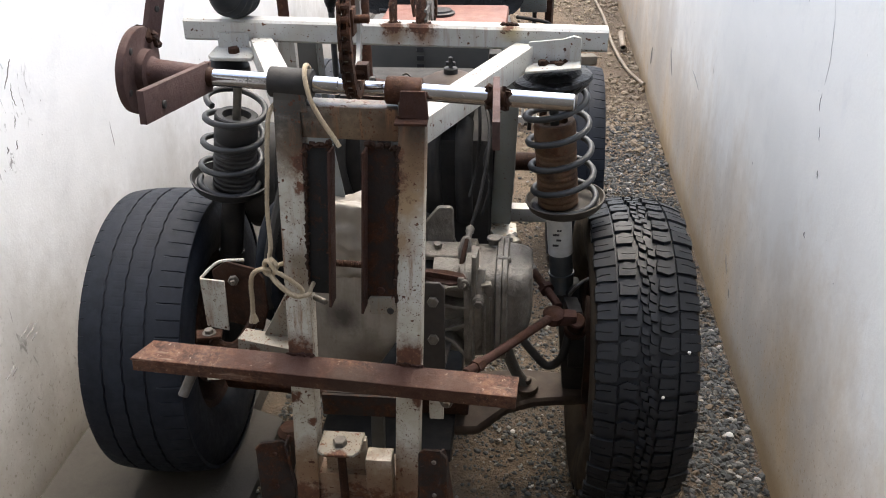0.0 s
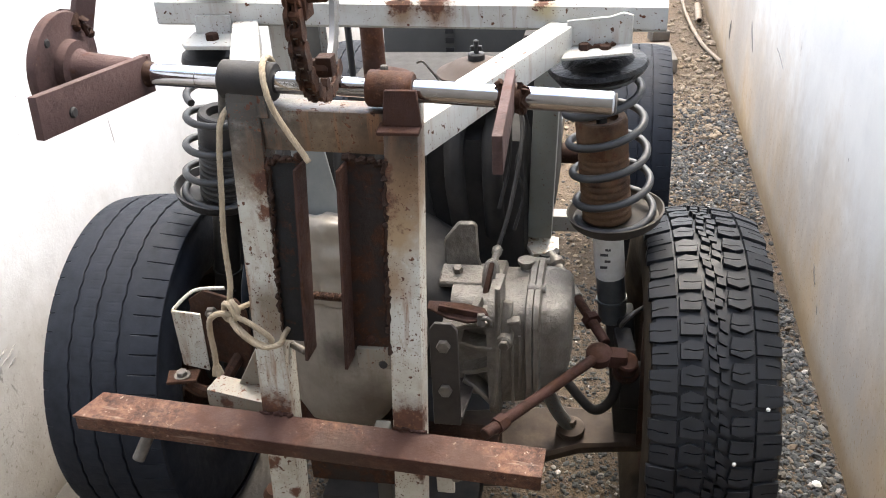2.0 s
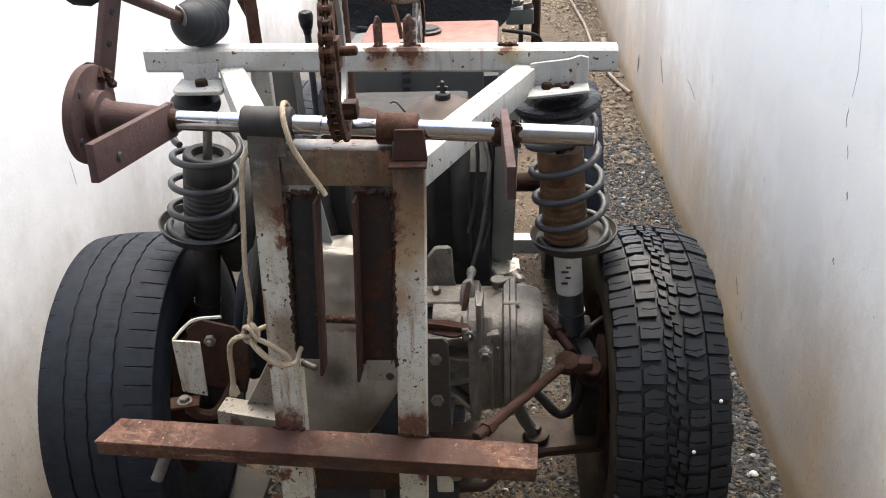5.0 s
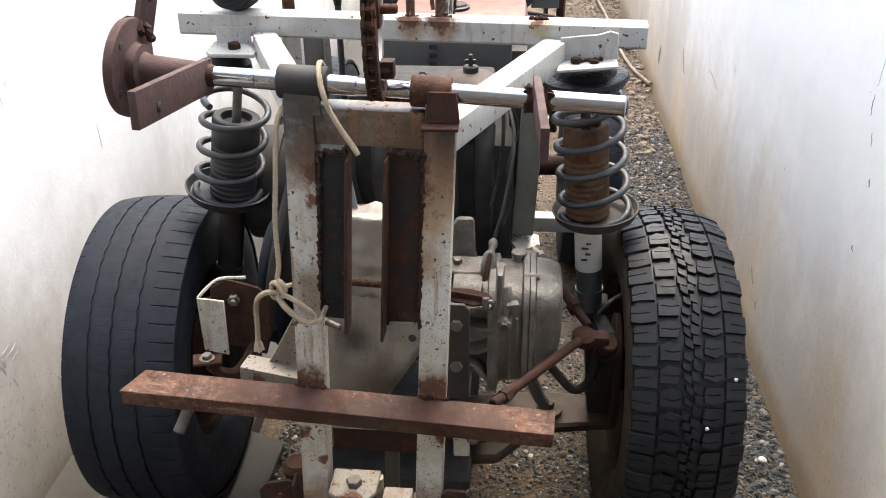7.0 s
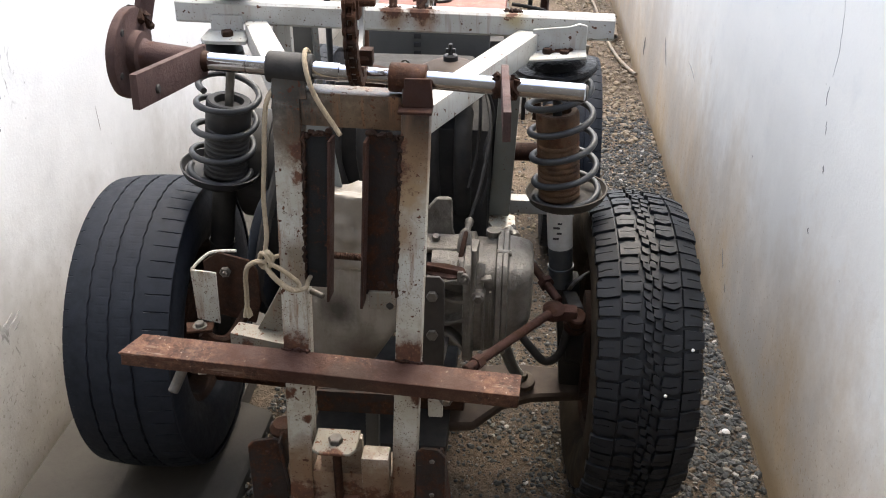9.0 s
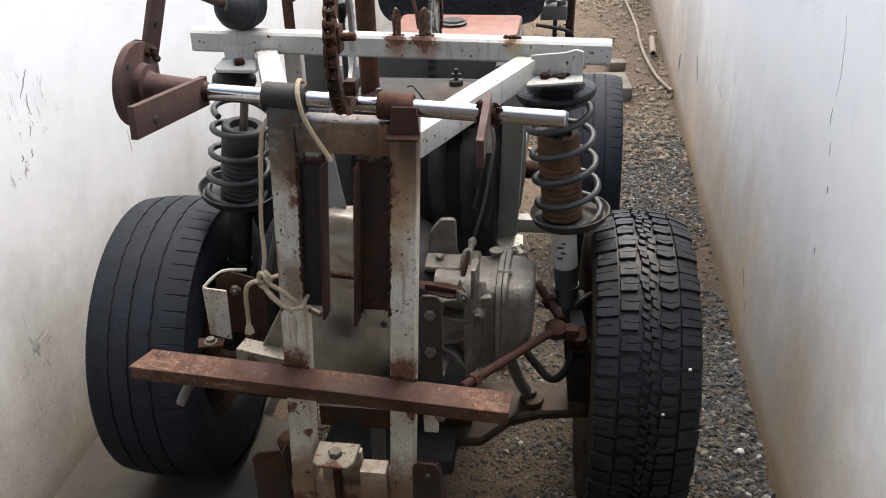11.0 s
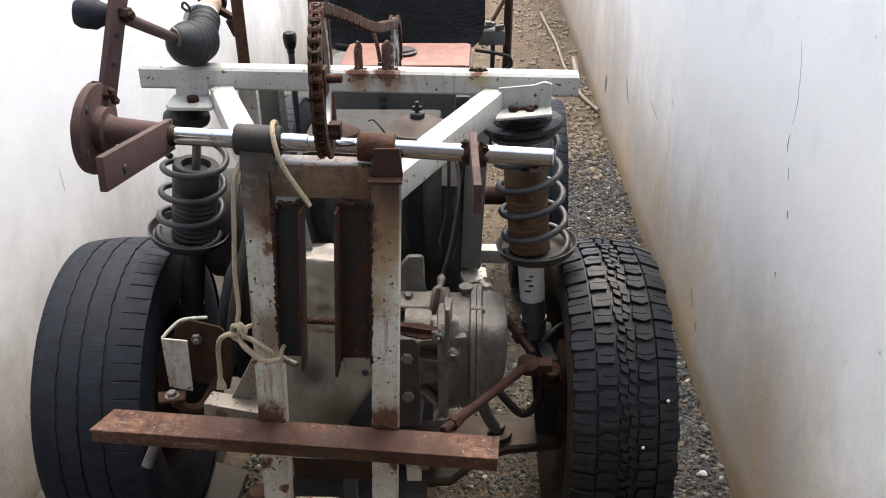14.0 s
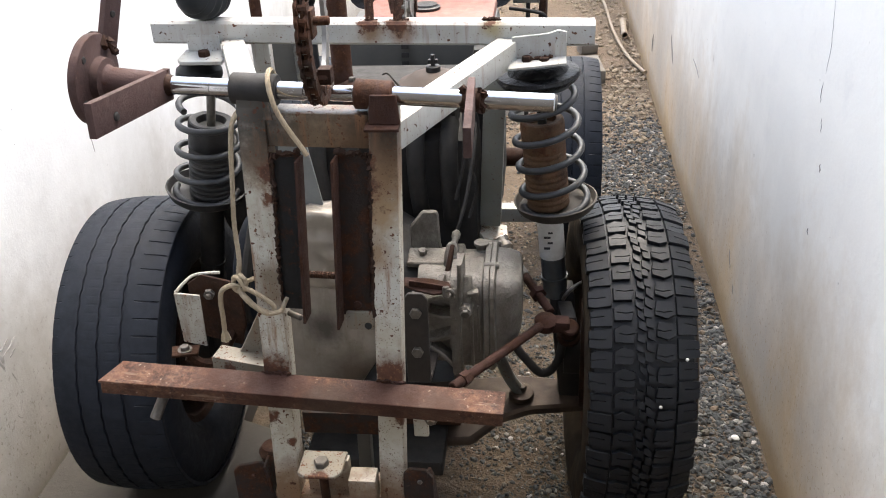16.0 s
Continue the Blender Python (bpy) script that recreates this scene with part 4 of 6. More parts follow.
arm_up = part("upright_arm", bar((-0.572, 1.243, 1.106), (-0.549, 1.297, 1.246), 0.026, 0.012, (1, -0.5, 0), 0.001), primer_brown, buggy, "brown drilled flat arm")
for t in (0.35, 0.62, 0.85):
    c = Vector((-0.572, 1.243, 1.106)).lerp(Vector((-0.549, 1.297, 1.246)), t)
    part("arm_hole", rod(c, c + Vector((0.0068, -0.0034, 0)), 0.005, 10), black_grime, arm_up)
part("arm_weld", join(ragged((-0.580, 1.230, 1.138), (-0.566, 1.226, 1.116), 0.0075, 4, 8), ragged((-0.562, 1.232, 1.126), (-0.556, 1.236, 1.106), 0.006, 5, 6)), rust_dark, hub, "lumpy dark weld")

# drop link with its ball and the jointed column
link1 = Vector((-0.566, 1.550, 1.119))
dl = part("link_rod", rod((-0.552, 1.292, 1.216), link1, 0.009, 16), primer_brown, buggy, "thin rusty link rod")
part("ball_boot", lathe([(0, 0), (0, 0.016), (0.008, 0.021), (0.03, 0.022), (0.036, 0.018), (0.046, 0.014), (0.05, 0.008), (0.05, 0)], (-0.612, 1.284, 1.222), (-0.55, 1.294, 1.216), 24), rubber_old, dl, "grey rubber ball boot")
part("link_nut", join(hexnut((-0.543, 1.290, 1.218), (1, -0.4, 0), 0.011, 0.010), rod((-0.536, 1.287, 1.218), (-0.528, 1.284, 1.218), 0.006, 12)), rust_dark, dl)
BEND = smooth_path([(-0.564, 1.540, 1.124), (-0.557, 1.562, 1.110), (-0.551, 1.600, 1.097), (-0.553, 1.645, 1.094), (-0.561, 1.690, 1.100), (-0.571, 1.745, 1.106)], 24)
C0, C1 = Vector((-0.576, 1.735, 1.105)), Vector((-0.640, 2.24, 1.115))


def boot_radius(t):
    """A fat ribbed bulb at the joint, then a slimmer ribbed neck up to the column."""
    body = 0.0130 + 0.0230 * min(t / 0.24, 1) ** 0.6 - 0.0080 * min(max(0.0, (t - 0.55) / 0.2), 1.0)
    return body + (0.0026 * math.cos(2 * math.pi * t * 11) if t > 0.2 else 0.0)


boot = part("joint_boot", sweep(BEND, 0.03, 32, boot_radius), boot_rubber, buggy, "grey-black bellows boot on the steering joint", 60)
part("clip", sweep(smooth_path([(-0.562, 1.530, 1.142), (-0.553, 1.528, 1.135), (-0.550, 1.527, 1.123), (-0.554, 1.528, 1.112)], 4), 0.003, 7), bolt_steel, boot, "bright wire clip")
part("clip_loop", sweep(smooth_path([(-0.592, 1.72, 1.128), (-0.602, 1.72, 1.136), (-0.598, 1.72, 1.145), (-0.590, 1.72, 1.138), (-0.588, 1.72, 1.126)], 5), 0.0025, 6), black_metal, boot, "bent black wire clip")
col = part("steering_column", rod(C0, C1, 0.021, 24), rust_material("tan_column", 1.0, (0.30, 0.21, 0.15), 0.56), buggy, "tan-painted steering column")
part("column_collar", lathe([(0, 0.020), (0, 0.033), (0.030, 0.031), (0.034, 0.026), (0.034, 0.020)], C0 + (C1 - C0) * 0.01, C1, 28, True), label_white, col, "white plastic collar")
part("column_clamp", join(lathe([(0, 0.021), (0, 0.029), (0.022, 0.029), (0.022, 0.021)], C0 + (C1 - C0) * 0.30, C1, 24, True), bar((-0.572, 1.86, 1.100), (-0.535, 1.865, 1.075), 0.024, 0.012), bar((-0.548, 1.855, 1.085), (-0.538, 1.865, 1.050), 0.014, 0.026)), rust_dark, col, "dark clamp on the column")
part("column_support", bar((-0.478, 1.655, 1.03), (-0.486, 1.675, 1.30), 0.020, 0.020), rust_brown, buggy, "brown upright behind the beam")

# ---- chain drive ----
SC, SR, TOE = Vector((-0.241, 1.156, 1.163)), 0.094, 5.0
SC2, SR2 = Vector((-0.196, 1.672, 1.062)), 0.060


def sprocket(c, r, teeth, thick, spokes, hubr, yaw=0.0):
    """A toothed ring with spokes; its axle lies along x."""
    outline = []
    for i in range(teeth):
        for k, rr in ((0.0, r - 0.003), (0.22, r - 0.001), (0.40, r + 0.004), (0.60, r + 0.004), (0.78, r - 0.001)):
            a = 2 * math.pi * (i + k) / teeth
            outline.append((rr * math.cos(a), rr * math.sin(a)))
    bm = bmesh.new()
    n = len(outline)
    inner = [((r * 0.76) * math.cos(2 * math.pi * i / n), (r * 0.76) * math.sin(2 * math.pi * i / n)) for i in range(n)]
    lay = [[bm.verts.new((sx * thick / 2, y, z)) for y, z in pts] for sx in (-1, 1) for pts in (outline, inner)]
    o0, i0, o1, i1 = lay
    for a, b in ((o0, i0), (i1, o1), (o1, o0), (i0, i1)):
        for j in range(n):
            bm.faces.new((a[j], a[(j + 1) % n], b[(j + 1) % n], b[j]))
    pieces = [bm]
    for i in range(spokes):
        a = 2 * math.pi * i / spokes + 0.5
        pieces.append(box((thick * 0.9, r * 0.62, r * 0.2), pose(0, 0, 0, math.degrees(a)) @ pose(0, r * 0.5, 0), 0.0005))
    if hubr:
        pieces.append(lathe([(-thick, 0), (-thick, hubr), (thick, hubr), (thick, 0)], (0, 0, 0), (1, 0, 0), 24))
    bm = join(*pieces)
    bmesh.ops.transform(bm, matrix=pose(*c, 0, 0, yaw), verts=bm.verts)
    return bm


spr = part("sprocket", sprocket(SC, SR, 36, 0.006, 0, 0, TOE), sprocket_steel, buggy, "large worn steel sprocket")
part("axle_stub", join(rod(SC + Vector((0.010, -0.078, 0.024)), SC + Vector((0.038, -0.078, 0.025)), 0.0055, 14), box((0.010, 0.024, 0.034), pose(SC.x + 0.014, SC.y - 0.078, SC.z + 0.022), 0.001)), rust_brown, spr, "brown stub bolt")
part("sprocket_bolt", join(hexnut((-0.236, 1.098, 1.112), (1, 0, 0), 0.010, 0.02), box((0.016, 0.018, 0.020), pose(-0.220, 1.100, 1.114), 0.001)), rust_dark, spr)
part("sprocket_bolt", hexnut((-0.240, 1.125, 1.086), (1, 0, 0), 0.008, 0.012), rust_dark, spr)
part("sprocket", sprocket(SC2, SR2, 22, 0.006, 5, 0.02), sprocket_steel, buggy, "smaller rusty steel sprocket")


def link_mesh_pair():
    """Outer and inner chain links, 15.9 mm pitch, along local x, pins along local y."""
    out = []
    for gap, thick, rollers in ((0.0072, 0.0022, False), (0.0048, 0.0022, True)):
        bms = []
        for s in (-1, 1):
            pts = []
            for i in range(7):
                a = math.pi / 2 + math.pi * i / 6
                pts.append((-0.00795 + 0.0080 * math.cos(a), 0.0080 * math.sin(a)))
            pts.append((0.0, -0.0060))
            for i in range(7):
                a = -math.pi / 2 + math.pi * i / 6
                pts.append((0.00795 + 0.0080 * math.cos(a), 0.0080 * math.sin(a)))
            pts.append((0.0, 0.0060))
            bms.append(plate(pts, pose(0, s * gap, 0, 90), thick, 0))
        for x in (-0.00795, 0.00795):
            r, n = (0.0050, 0.0045) if rollers else (0.0026, 0.0082)
            bms.append(lathe([(-n, 0), (-n, r), (n, r), (n, 0)], (x, 0, 0), (x, 1, 0), 8))
        bm = join(*bms)
        me = bpy.data.meshes.new("link")
        bmesh.ops.recalc_face_normals(bm, faces=bm.faces)
        bm.to_mesh(me)
        bm.free()
        me.materials.append(chain_rust)
        out.append(me)
    return out


def chain_path():
    pts = []
    r = SR + 0.001
    for i in range(60):
        a = math.radians(-62 - 204 * i / 59)
        pts.append(SC + Vector((-r * math.cos(a) * math.sin(radians(TOE)), r * math.cos(a), r * math.sin(a))))
    e = pts[-1]
    r2 = SR2 + 0.001
    f = SC2 + Vector((0, r2 * math.cos(math.radians(112)), r2 * math.sin(math.radians(112))))
    for i in range(1, 40):
        t = i / 40
        p = e.lerp(f, t)
        p.z += -0.012 * math.sin(math.pi * t) + 0.002 * math.sin(9 * t)
        p.x += 0.012 * math.sin(math.pi * t)
        pts.append(p)
    for i in range(40):
        a = math.radians(112 - 150 * i / 39)
        pts.append(SC2 + Vector((0, r2 * math.cos(a), r2 * math.sin(a))))
    return pts


def lay_chain(parent):
    pts = chain_path()
    pitch, meshes = 0.0159, link_mesh_pair()
    joints, acc = [pts[0]], 0.0
    for a, b in zip(pts, pts[1:]):
        d = (b - a).length
        while acc + d >= pitch:
            a = a.lerp(b, (pitch - acc) / d)
            joints.append(a)
            d, acc = (b - a).length, 0.0
        acc += d
    base = part("drive_chain", sweep([p.copy() for p in joints], 0.0022, 6), chain_rust, parent, "rusty roller chain round both sprockets")
    for i, (a, b) in enumerate(zip(joints, joints[1:])):
        ob = new("link", meshes[i % 2])
        ob.parent = base
        ob.matrix_parent_inverse = Matrix.Translation(-PLACE[base])
        ob.matrix_basis = chain_pose(a, b)


def chain_pose(a, b):
    x = (b - a).normalized()
    y = Vector((1, 0, 0))
    y = (y - x * x.dot(y)).normalized()
    z = x.cross(y)
    m = Matrix((x, y, z)).transposed().to_4x4()
    m.translation = (a + b) / 2
    return m


lay_chain(buggy)

# ---- wheels ----
def wheel_frame(c, yaw, camber=0.0):
    """Local x along the axle."""
    return pose(*c, 0, camber, yaw)


def tyre_body(R, W, rim, m, base=0.008, seg=96, fall=0.0):
    h = W / 2
    prof = [(-h * 0.62, rim - 0.004), (-h * 0.80, rim + 0.004), (-h * 0.86, rim + 0.012), (-h * 0.95, rim + (R - rim) * 0.30), (-h * 1.0, rim + (R - rim) * 0.52), (-h * 0.985, rim + (R - rim) * 0.72),
            (-h * 0.93, R - 0.022 - fall), (-h * 0.86, R - base - 0.004 - fall), (-h * 0.75, R - base - fall * 0.6), (-h * 0.3, R - base + 0.003), (0, R - base + 0.0035)]
    prof = prof + [(-a, r) for a, r in prof[-2::-1]]
    prof += [(h * 0.55, rim - 0.012), (-h * 0.55, rim - 0.012)]
    bm = lathe(prof, (0, 0, 0), (1, 0, 0), seg, True)
    bmesh.ops.transform(bm, matrix=m, verts=bm.verts)
    return bm


def rim_body(rim, W, m, offset):
    h = W / 2
    out = [(-h * 0.66, rim + 0.008), (-h * 0.70, rim + 0.004), (-h * 0.64, rim - 0.010), (-h * 0.45, rim - 0.016), (-h * 0.30, rim - 0.034), (h * 0.30, rim - 0.034), (h * 0.45, rim - 0.016), (h * 0.64, rim - 0.010), (h * 0.70, rim + 0.004), (h * 0.66, rim + 0.008)]
    inn = [(a, r - 0.005) for a, r in out[::-1]]
    bm = lathe(out + inn, (0, 0, 0), (1, 0, 0), 64, True)
    disc = lathe([(offset, 0.0), (offset, 0.05), (offset + 0.012, 0.075), (offset + 0.004, rim - 0.07), (offset - 0.008, rim - 0.045), (offset - 0.008, rim - 0.036), (offset - 0.014, rim - 0.036), (offset - 0.014, rim - 0.045), (offset - 0.002, rim - 0.07), (offset + 0.006, 0.075), (offset - 0.006, 0.05), (offset - 0.006, 0)], (0, 0, 0), (1, 0, 0), 48)
    bm = join(bm, disc)
    bmesh.ops.transform(bm, matrix=m, verts=bm.verts)
    return bm


def crown(R, W, x, drop=0.0095):
    return R - drop * (abs(x) / (W / 2)) ** 2.4


def lug(verts, faces, R, W, corners, depth, chamfer=0.0012, fall=0.0095):
    """A tread block on a curved band: corners are (x, angle) in order round its top."""
    cx = sum(c[0] for c in corners) / len(corners)
    ca = sum(c[1] for c in corners) / len(corners)
    n0 = len(verts)
    k = len(corners)
    for grow, drop in ((1.03, depth), (1.0, chamfer), (0.975, 0.0)):
        for x, a in corners:
            xx, aa = cx + (x - cx) * grow, ca + (a - ca) * grow
            r = crown(R, W, xx, fall) - drop
            verts.append((xx, r * math.cos(aa), r * math.sin(aa)))
    for lay in range(2):
        for i in range(k):
            j = (i + 1) % k
            b = n0 + lay * k
            faces.append((b + i, b + j, b + k + j, b + k + i))
    faces.append(tuple(range(n0 + 2 * k, n0 + 3 * k)))


def from_lists(verts, faces, m):
    me = bpy.data.meshes.new("tmp")
    me.from_pydata(verts, [], faces)
    bm = bmesh.new()
    bm.from_mesh(me)
    bpy.data.meshes.remove(me)
    bmesh.ops.transform(bm, matrix=m, verts=bm.verts)
    return bm


def offroad_tread(R, W, m):
    """Blocky all-terrain tread: siped shoulder lugs, pointed middle blocks, a narrow zigzag of small teeth."""
    v, f = [], []
    rng = random.Random(5)
    n = 54
    step = 2 * math.pi / n
    h = W / 2

    def block(pts, wear):
        lug(v, f, R - wear, W, pts, 0.0095, 0.0012, 0.021)

    g = 0.0026
    for i in range(n):
        big = i % 2
        for s in (-1, 1):
            # the two halves of the tread are each other's half turn
            a = i * step + (0.0 if s < 0 else 0.38) * step + step * rng.uniform(-0.03, 0.03)
            u = step * (0.445 if big else 0.40)
            x0, x1 = s * h * 0.585, s * h * (0.995 if big else 0.96)
            xm, xn = s * h * 0.84, s * h * rng.uniform(0.88, 0.93)
            xk = s * h * rng.uniform(0.68, 0.72)
            k = step * rng.uniform(-0.10, 0.10)
            t = rng.uniform(-0.008, 0.008)
            worn = rng.uniform(0, 0.0008) + (0.0 if big else 0.0016)
            # shoulder lug with a stepped cut that stays inside it
            block([(x0, a - u), (xm, a - u + t), (x1, a - u * 0.9), (x1, a + k - g), (xn, a + k - g), (xm, a + k + t - g), (xk, a + k + t - g), (xk, a + k + t + g), (xm, a + k + t + g), (xn, a + k + g), (x1, a + k + g), (x1, a + u * 0.9), (xm, a + u + t), (x0, a + u)], worn)
            # middle block: square at one end, pointed at the other, with a wavy cut
            c = a + s * step * 0.22
            m0, m1, mm = s * h * (0.185 if big else 0.205), s * h * 0.545, s * h * 0.40
            p, q = step * 0.43 * s, -step * (0.41 if big else 0.37) * s
            k = step * rng.uniform(-0.06, 0.10) * s
            gs = g * s
            t = rng.uniform(0.004, 0.010)
            worn = rng.uniform(0, 0.0014)
            mk = m1 - s * h * rng.uniform(0.04, 0.09)
            block([(m0 + s * h * 0.03, c + q), (m1, c + q * 0.96), (m1, c + p * 0.55), (mm, c + p), (m0, c + p * 0.62), (m0, c + k + gs), (mm - s * h * 0.06, c + k + t + gs), (mm + s * h * 0.05, c + k + gs), (mk, c + k + gs), (mk, c + k - gs), (mm + s * h * 0.05, c + k - gs), (mm - s * h * 0.06, c + k + t - gs), (m0, c + k - gs)], worn)
            # centre teeth: two columns, out of step, leaning one way
            for d in range(2):
                b = (i + d / 2 + (0.25 if s > 0 else 0.0)) * step + rng.uniform(-0.004, 0.004)
                o = h * 0.030 * math.sin(math.pi * (i + d / 2))
                e0, e1, e2 = s * h * 0.015 + o, s * h * rng.uniform(0.065, 0.09) + o, s * h * rng.uniform(0.13, 0.155) + o
                w, lean = step * rng.uniform(0.155, 0.20), rng.uniform(0.010, 0.026)
                block([(e0, b - w), (e1, b - w + s * lean * 0.2), (e2, b - w * 0.9 + s * lean), (e2, b + w * 0.8 + s * lean), (e1, b + w + s * lean * 0.5), (e0, b + w * 0.9)], rng.uniform(0.0002, 0.0026))
    return from_lists(v, f, m)


def road_tread(R, W, m):
    """Worn road tread: three wavy ribs between grooves, siped shoulders with short slots."""
    v, f = [], []
    h = W / 2
    n = 1200
    bands = [(-0.99, -0.52), (-0.475, -0.12), (-0.075, 0.315), (0.36, 0.99)]
    for bi, (b0, b1) in enumerate(bands):
        start = len(v)
        for i in range(n):
            a = 2 * math.pi * i / n
            w = (0.0011 * math.sin(2 * math.pi * i / 20 + bi) + 0.0006 * math.sin(2 * math.pi * i / 50)) if bi < 3 else 0.0003 * math.sin(2 * math.pi * i / 20)
            e0 = h * b0 + (w if bi else 0)
            e1 = h * b1 + (w if bi < 3 else 0)
            for x, d in ((e0 - 0.0006, 0.0075), (e0, 0.0006), (e0 + 0.0012, 0.0), (e0 + (e1 - e0) * 0.25, 0.0), (e0 + (e1 - e0) * 0.27, 0.0), (e0 + (e1 - e0) * 0.66, 0.0), (e0 + (e1 - e0) * 0.68, 0.0), (e1 - 0.0012, 0.0), (e1, 0.0006), (e1 + 0.0006, 0.0075)):
                # short cross slots at the shoulders, thin sipes in the ribs
                slot = 0.0
                if bi == 3 and i % 20 < 1 and h * 0.56 < x < h * 0.80:
                    slot = 0.0060
                elif bi == 0 and i % 20 < 1 and x < -h * 0.88:
                    slot = 0.003
                elif bi in (1, 2) and i % 10 == 4 * bi and (e0 + e1) / 2 < x < e1 - 0.003:
                    slot = 0.0007
                r = crown(R, W, x) - max(d, slot)
                v.append((x, r * math.cos(a), r * math.sin(a)))
        for i in range(n):
            for k in range(9):
                p = start + i * 10 + k
                q = start + ((i + 1) % n) * 10 + k
                f.append((p, p + 1, q + 1, q))
    return from_lists(v, f, m)


def wheel(c, yaw, camber, R, W, rim, tread, rubber, offset, label, tyre_label):
    m = wheel_frame(c, yaw, camber)
    w = part("wheel", rim_body(rim, W, m, offset), rust_dark, buggy, label)
    deep = 0.0095 if tread is offroad_tread else 0.0
    part("tyre", tyre_body(R, W, rim, m, 0.008 + deep, fall=0.011 if deep else 0.0), rubber_side if deep else rubber, w, tyre_label)
    band = [(-W * 0.44, R - 0.0135), (-W * 0.40, R - 0.0075), (-W * 0.15, R - 0.0046), (0, R - 0.0041), (W * 0.15, R - 0.0046), (W * 0.40, R - 0.0075), (W * 0.44, R - 0.0135)]
    if deep:
        band = [(-W * 0.455, R - 0.0260), (-W * 0.43, R - 0.0215), (-W * 0.32, R - 0.0150), (-W * 0.15, R - 0.0100), (W * 0.15, R - 0.0100), (W * 0.32, R - 0.0150), (W * 0.43, R - 0.0215), (W * 0.455, R - 0.0260)]
    base = lathe(band, (0, 0, 0), (1, 0, 0), 96)
    bmesh.ops.transform(base, matrix=m, verts=base.verts)
    part("tread", join(base, tread(R, W * 0.965, m)), rubber, w, "", 25)
    for i in range(4):
        a = math.pi / 2 * i + 0.6
        p = m @ Vector((offset - math.copysign(0.004, offset), 0.045 * math.cos(a), 0.045 * math.sin(a)))
        d = m.to_3x3() @ Vector((-math.copysign(1, offset), 0, 0))
        part("lug_nut", hexnut(p, d, 0.010, 0.014), rust_dark, w)
    return w


offroad = wheel((0.218, 1.612, 0.334), 2.5, 1.2, 0.336, 0.202, 0.195, offroad_tread, rubber_new, 0.045, "rusty wheel with a chunky all-terrain tyre", "black all-terrain tyre")
wheel((-0.773, 1.612, 0.344), 2.0, 0.0, 0.321, 0.213, 0.180, road_tread, rubber_old, -0.045, "wheel with a worn grey road tyre, on concrete", "worn grey road tyre")
wheel((0.145, 2.72, 0.313), 0.0, 0.0, 0.313, 0.165, 0.175, road_tread, rubber_old, 0.03, "rear wheel with a dusty road tyre", "dusty road tyre")
wheel((-0.680, 2.72, 0.328), 0.0, 0.0, 0.310, 0.165, 0.175, road_tread, rubber_old, -0.03, "rear wheel with a dusty road tyre", "dusty road tyre")

for px, py, pz in ((0.303, 1.336, 0.523), (0.259, 1.298, 0.448)):
    part("stuck_pebble", lathe([(0, 0), (0.001, 0.003), (0.003, 0.0035), (0.0045, 0.002), (0.005, 0)], (px, py, pz), (px + 0.003, py - 0.01, pz + 0.002), 7), label_white, offroad, "white pebble stuck in the tread")

# ---- struts ----
def strut(base, top, dish_z, spring_top, label, bump_mat, bump_r, spring_r, turns, tube_mat, mounted, shift):
    """A spring strut: body tube, dished seat set off to the side by shift, ribbed sleeve open at its top, piston rod, coil and, where it shows, the top mount."""
    base, top = Vector(base), Vector(top)
    ax = (top - base).normalized()

    def at(z):
        return base + ax * ((z - base.z) / ax.z)

    off = Vector((shift, 0, 0))
    body = part("strut", join(rod(at(dish_z - 0.20), at(dish_z + 0.01), 0.0245, 28), lathe([(0, 0.024), (0, 0.027), (0.006, 0.027), (0.006, 0.024)], at(dish_z - 0.16), top, 28, True)), tube_mat, buggy, label)
    part("spring_seat", lathe([(0, 0.024), (0.002, 0.045), (-0.002, 0.066), (0.005, 0.074), (0.020, 0.080), (0.021, 0.077), (0.008, 0.070), (0.003, 0.045), (0.006, 0.024)], at(dish_z) + off, top + off, 48, True), seat_dust if mounted else black_metal, body, "dished spring seat")
    length = 0.178 if mounted else 0.160
    prof = [(0, 0), (0, bump_r * 0.92)]
    n = 10
    ribbed = length * 0.66
    for i in range(n):
        a, s = ribbed * i / n, ribbed / n
        prof += [(a + s * 0.08, bump_r * 0.95), (a + s * 0.3, bump_r), (a + s * 0.7, bump_r), (a + s * 0.92, bump_r * 0.955)]
    prof += [(ribbed + 0.002, bump_r * 1.0), (length - 0.008, bump_r * 1.01), (length - 0.002, bump_r * 0.97), (length, bump_r * 0.90), (length - 0.001, bump_r * 0.66), (length - 0.014, bump_r * 0.58), (length - 0.016, 0)]
    part("dust_sleeve", lathe(prof, at(dish_z + 0.006), top, 40), bump_mat, body, "ribbed dust sleeve")
    part("piston_rod", rod(at(dish_z + length - 0.02), at(top.z), 0.0085, 16), black_grime if mounted else alloy, body, "piston rod")
    part("coil_spring", helix(at(dish_z + 0.010) + off, at(spring_top) + off * 0.15, spring_r, spring_r * 0.96, turns, 0.0064, seg=10), spring_paint, body, "dark grey coil spring")
    if mounted:
        part("upper_mount", lathe([(-0.004, 0), (-0.004, 0.048), (-0.006, 0.070), (0.003, 0.076), (0.009, 0.073), (0.012, 0.055), (0.022, 0.046), (0.028, 0.030), (0.028, 0)], at(spring_top + 0.010), top + ax, 40), vinyl, body, "black rubber top mount")
    return body


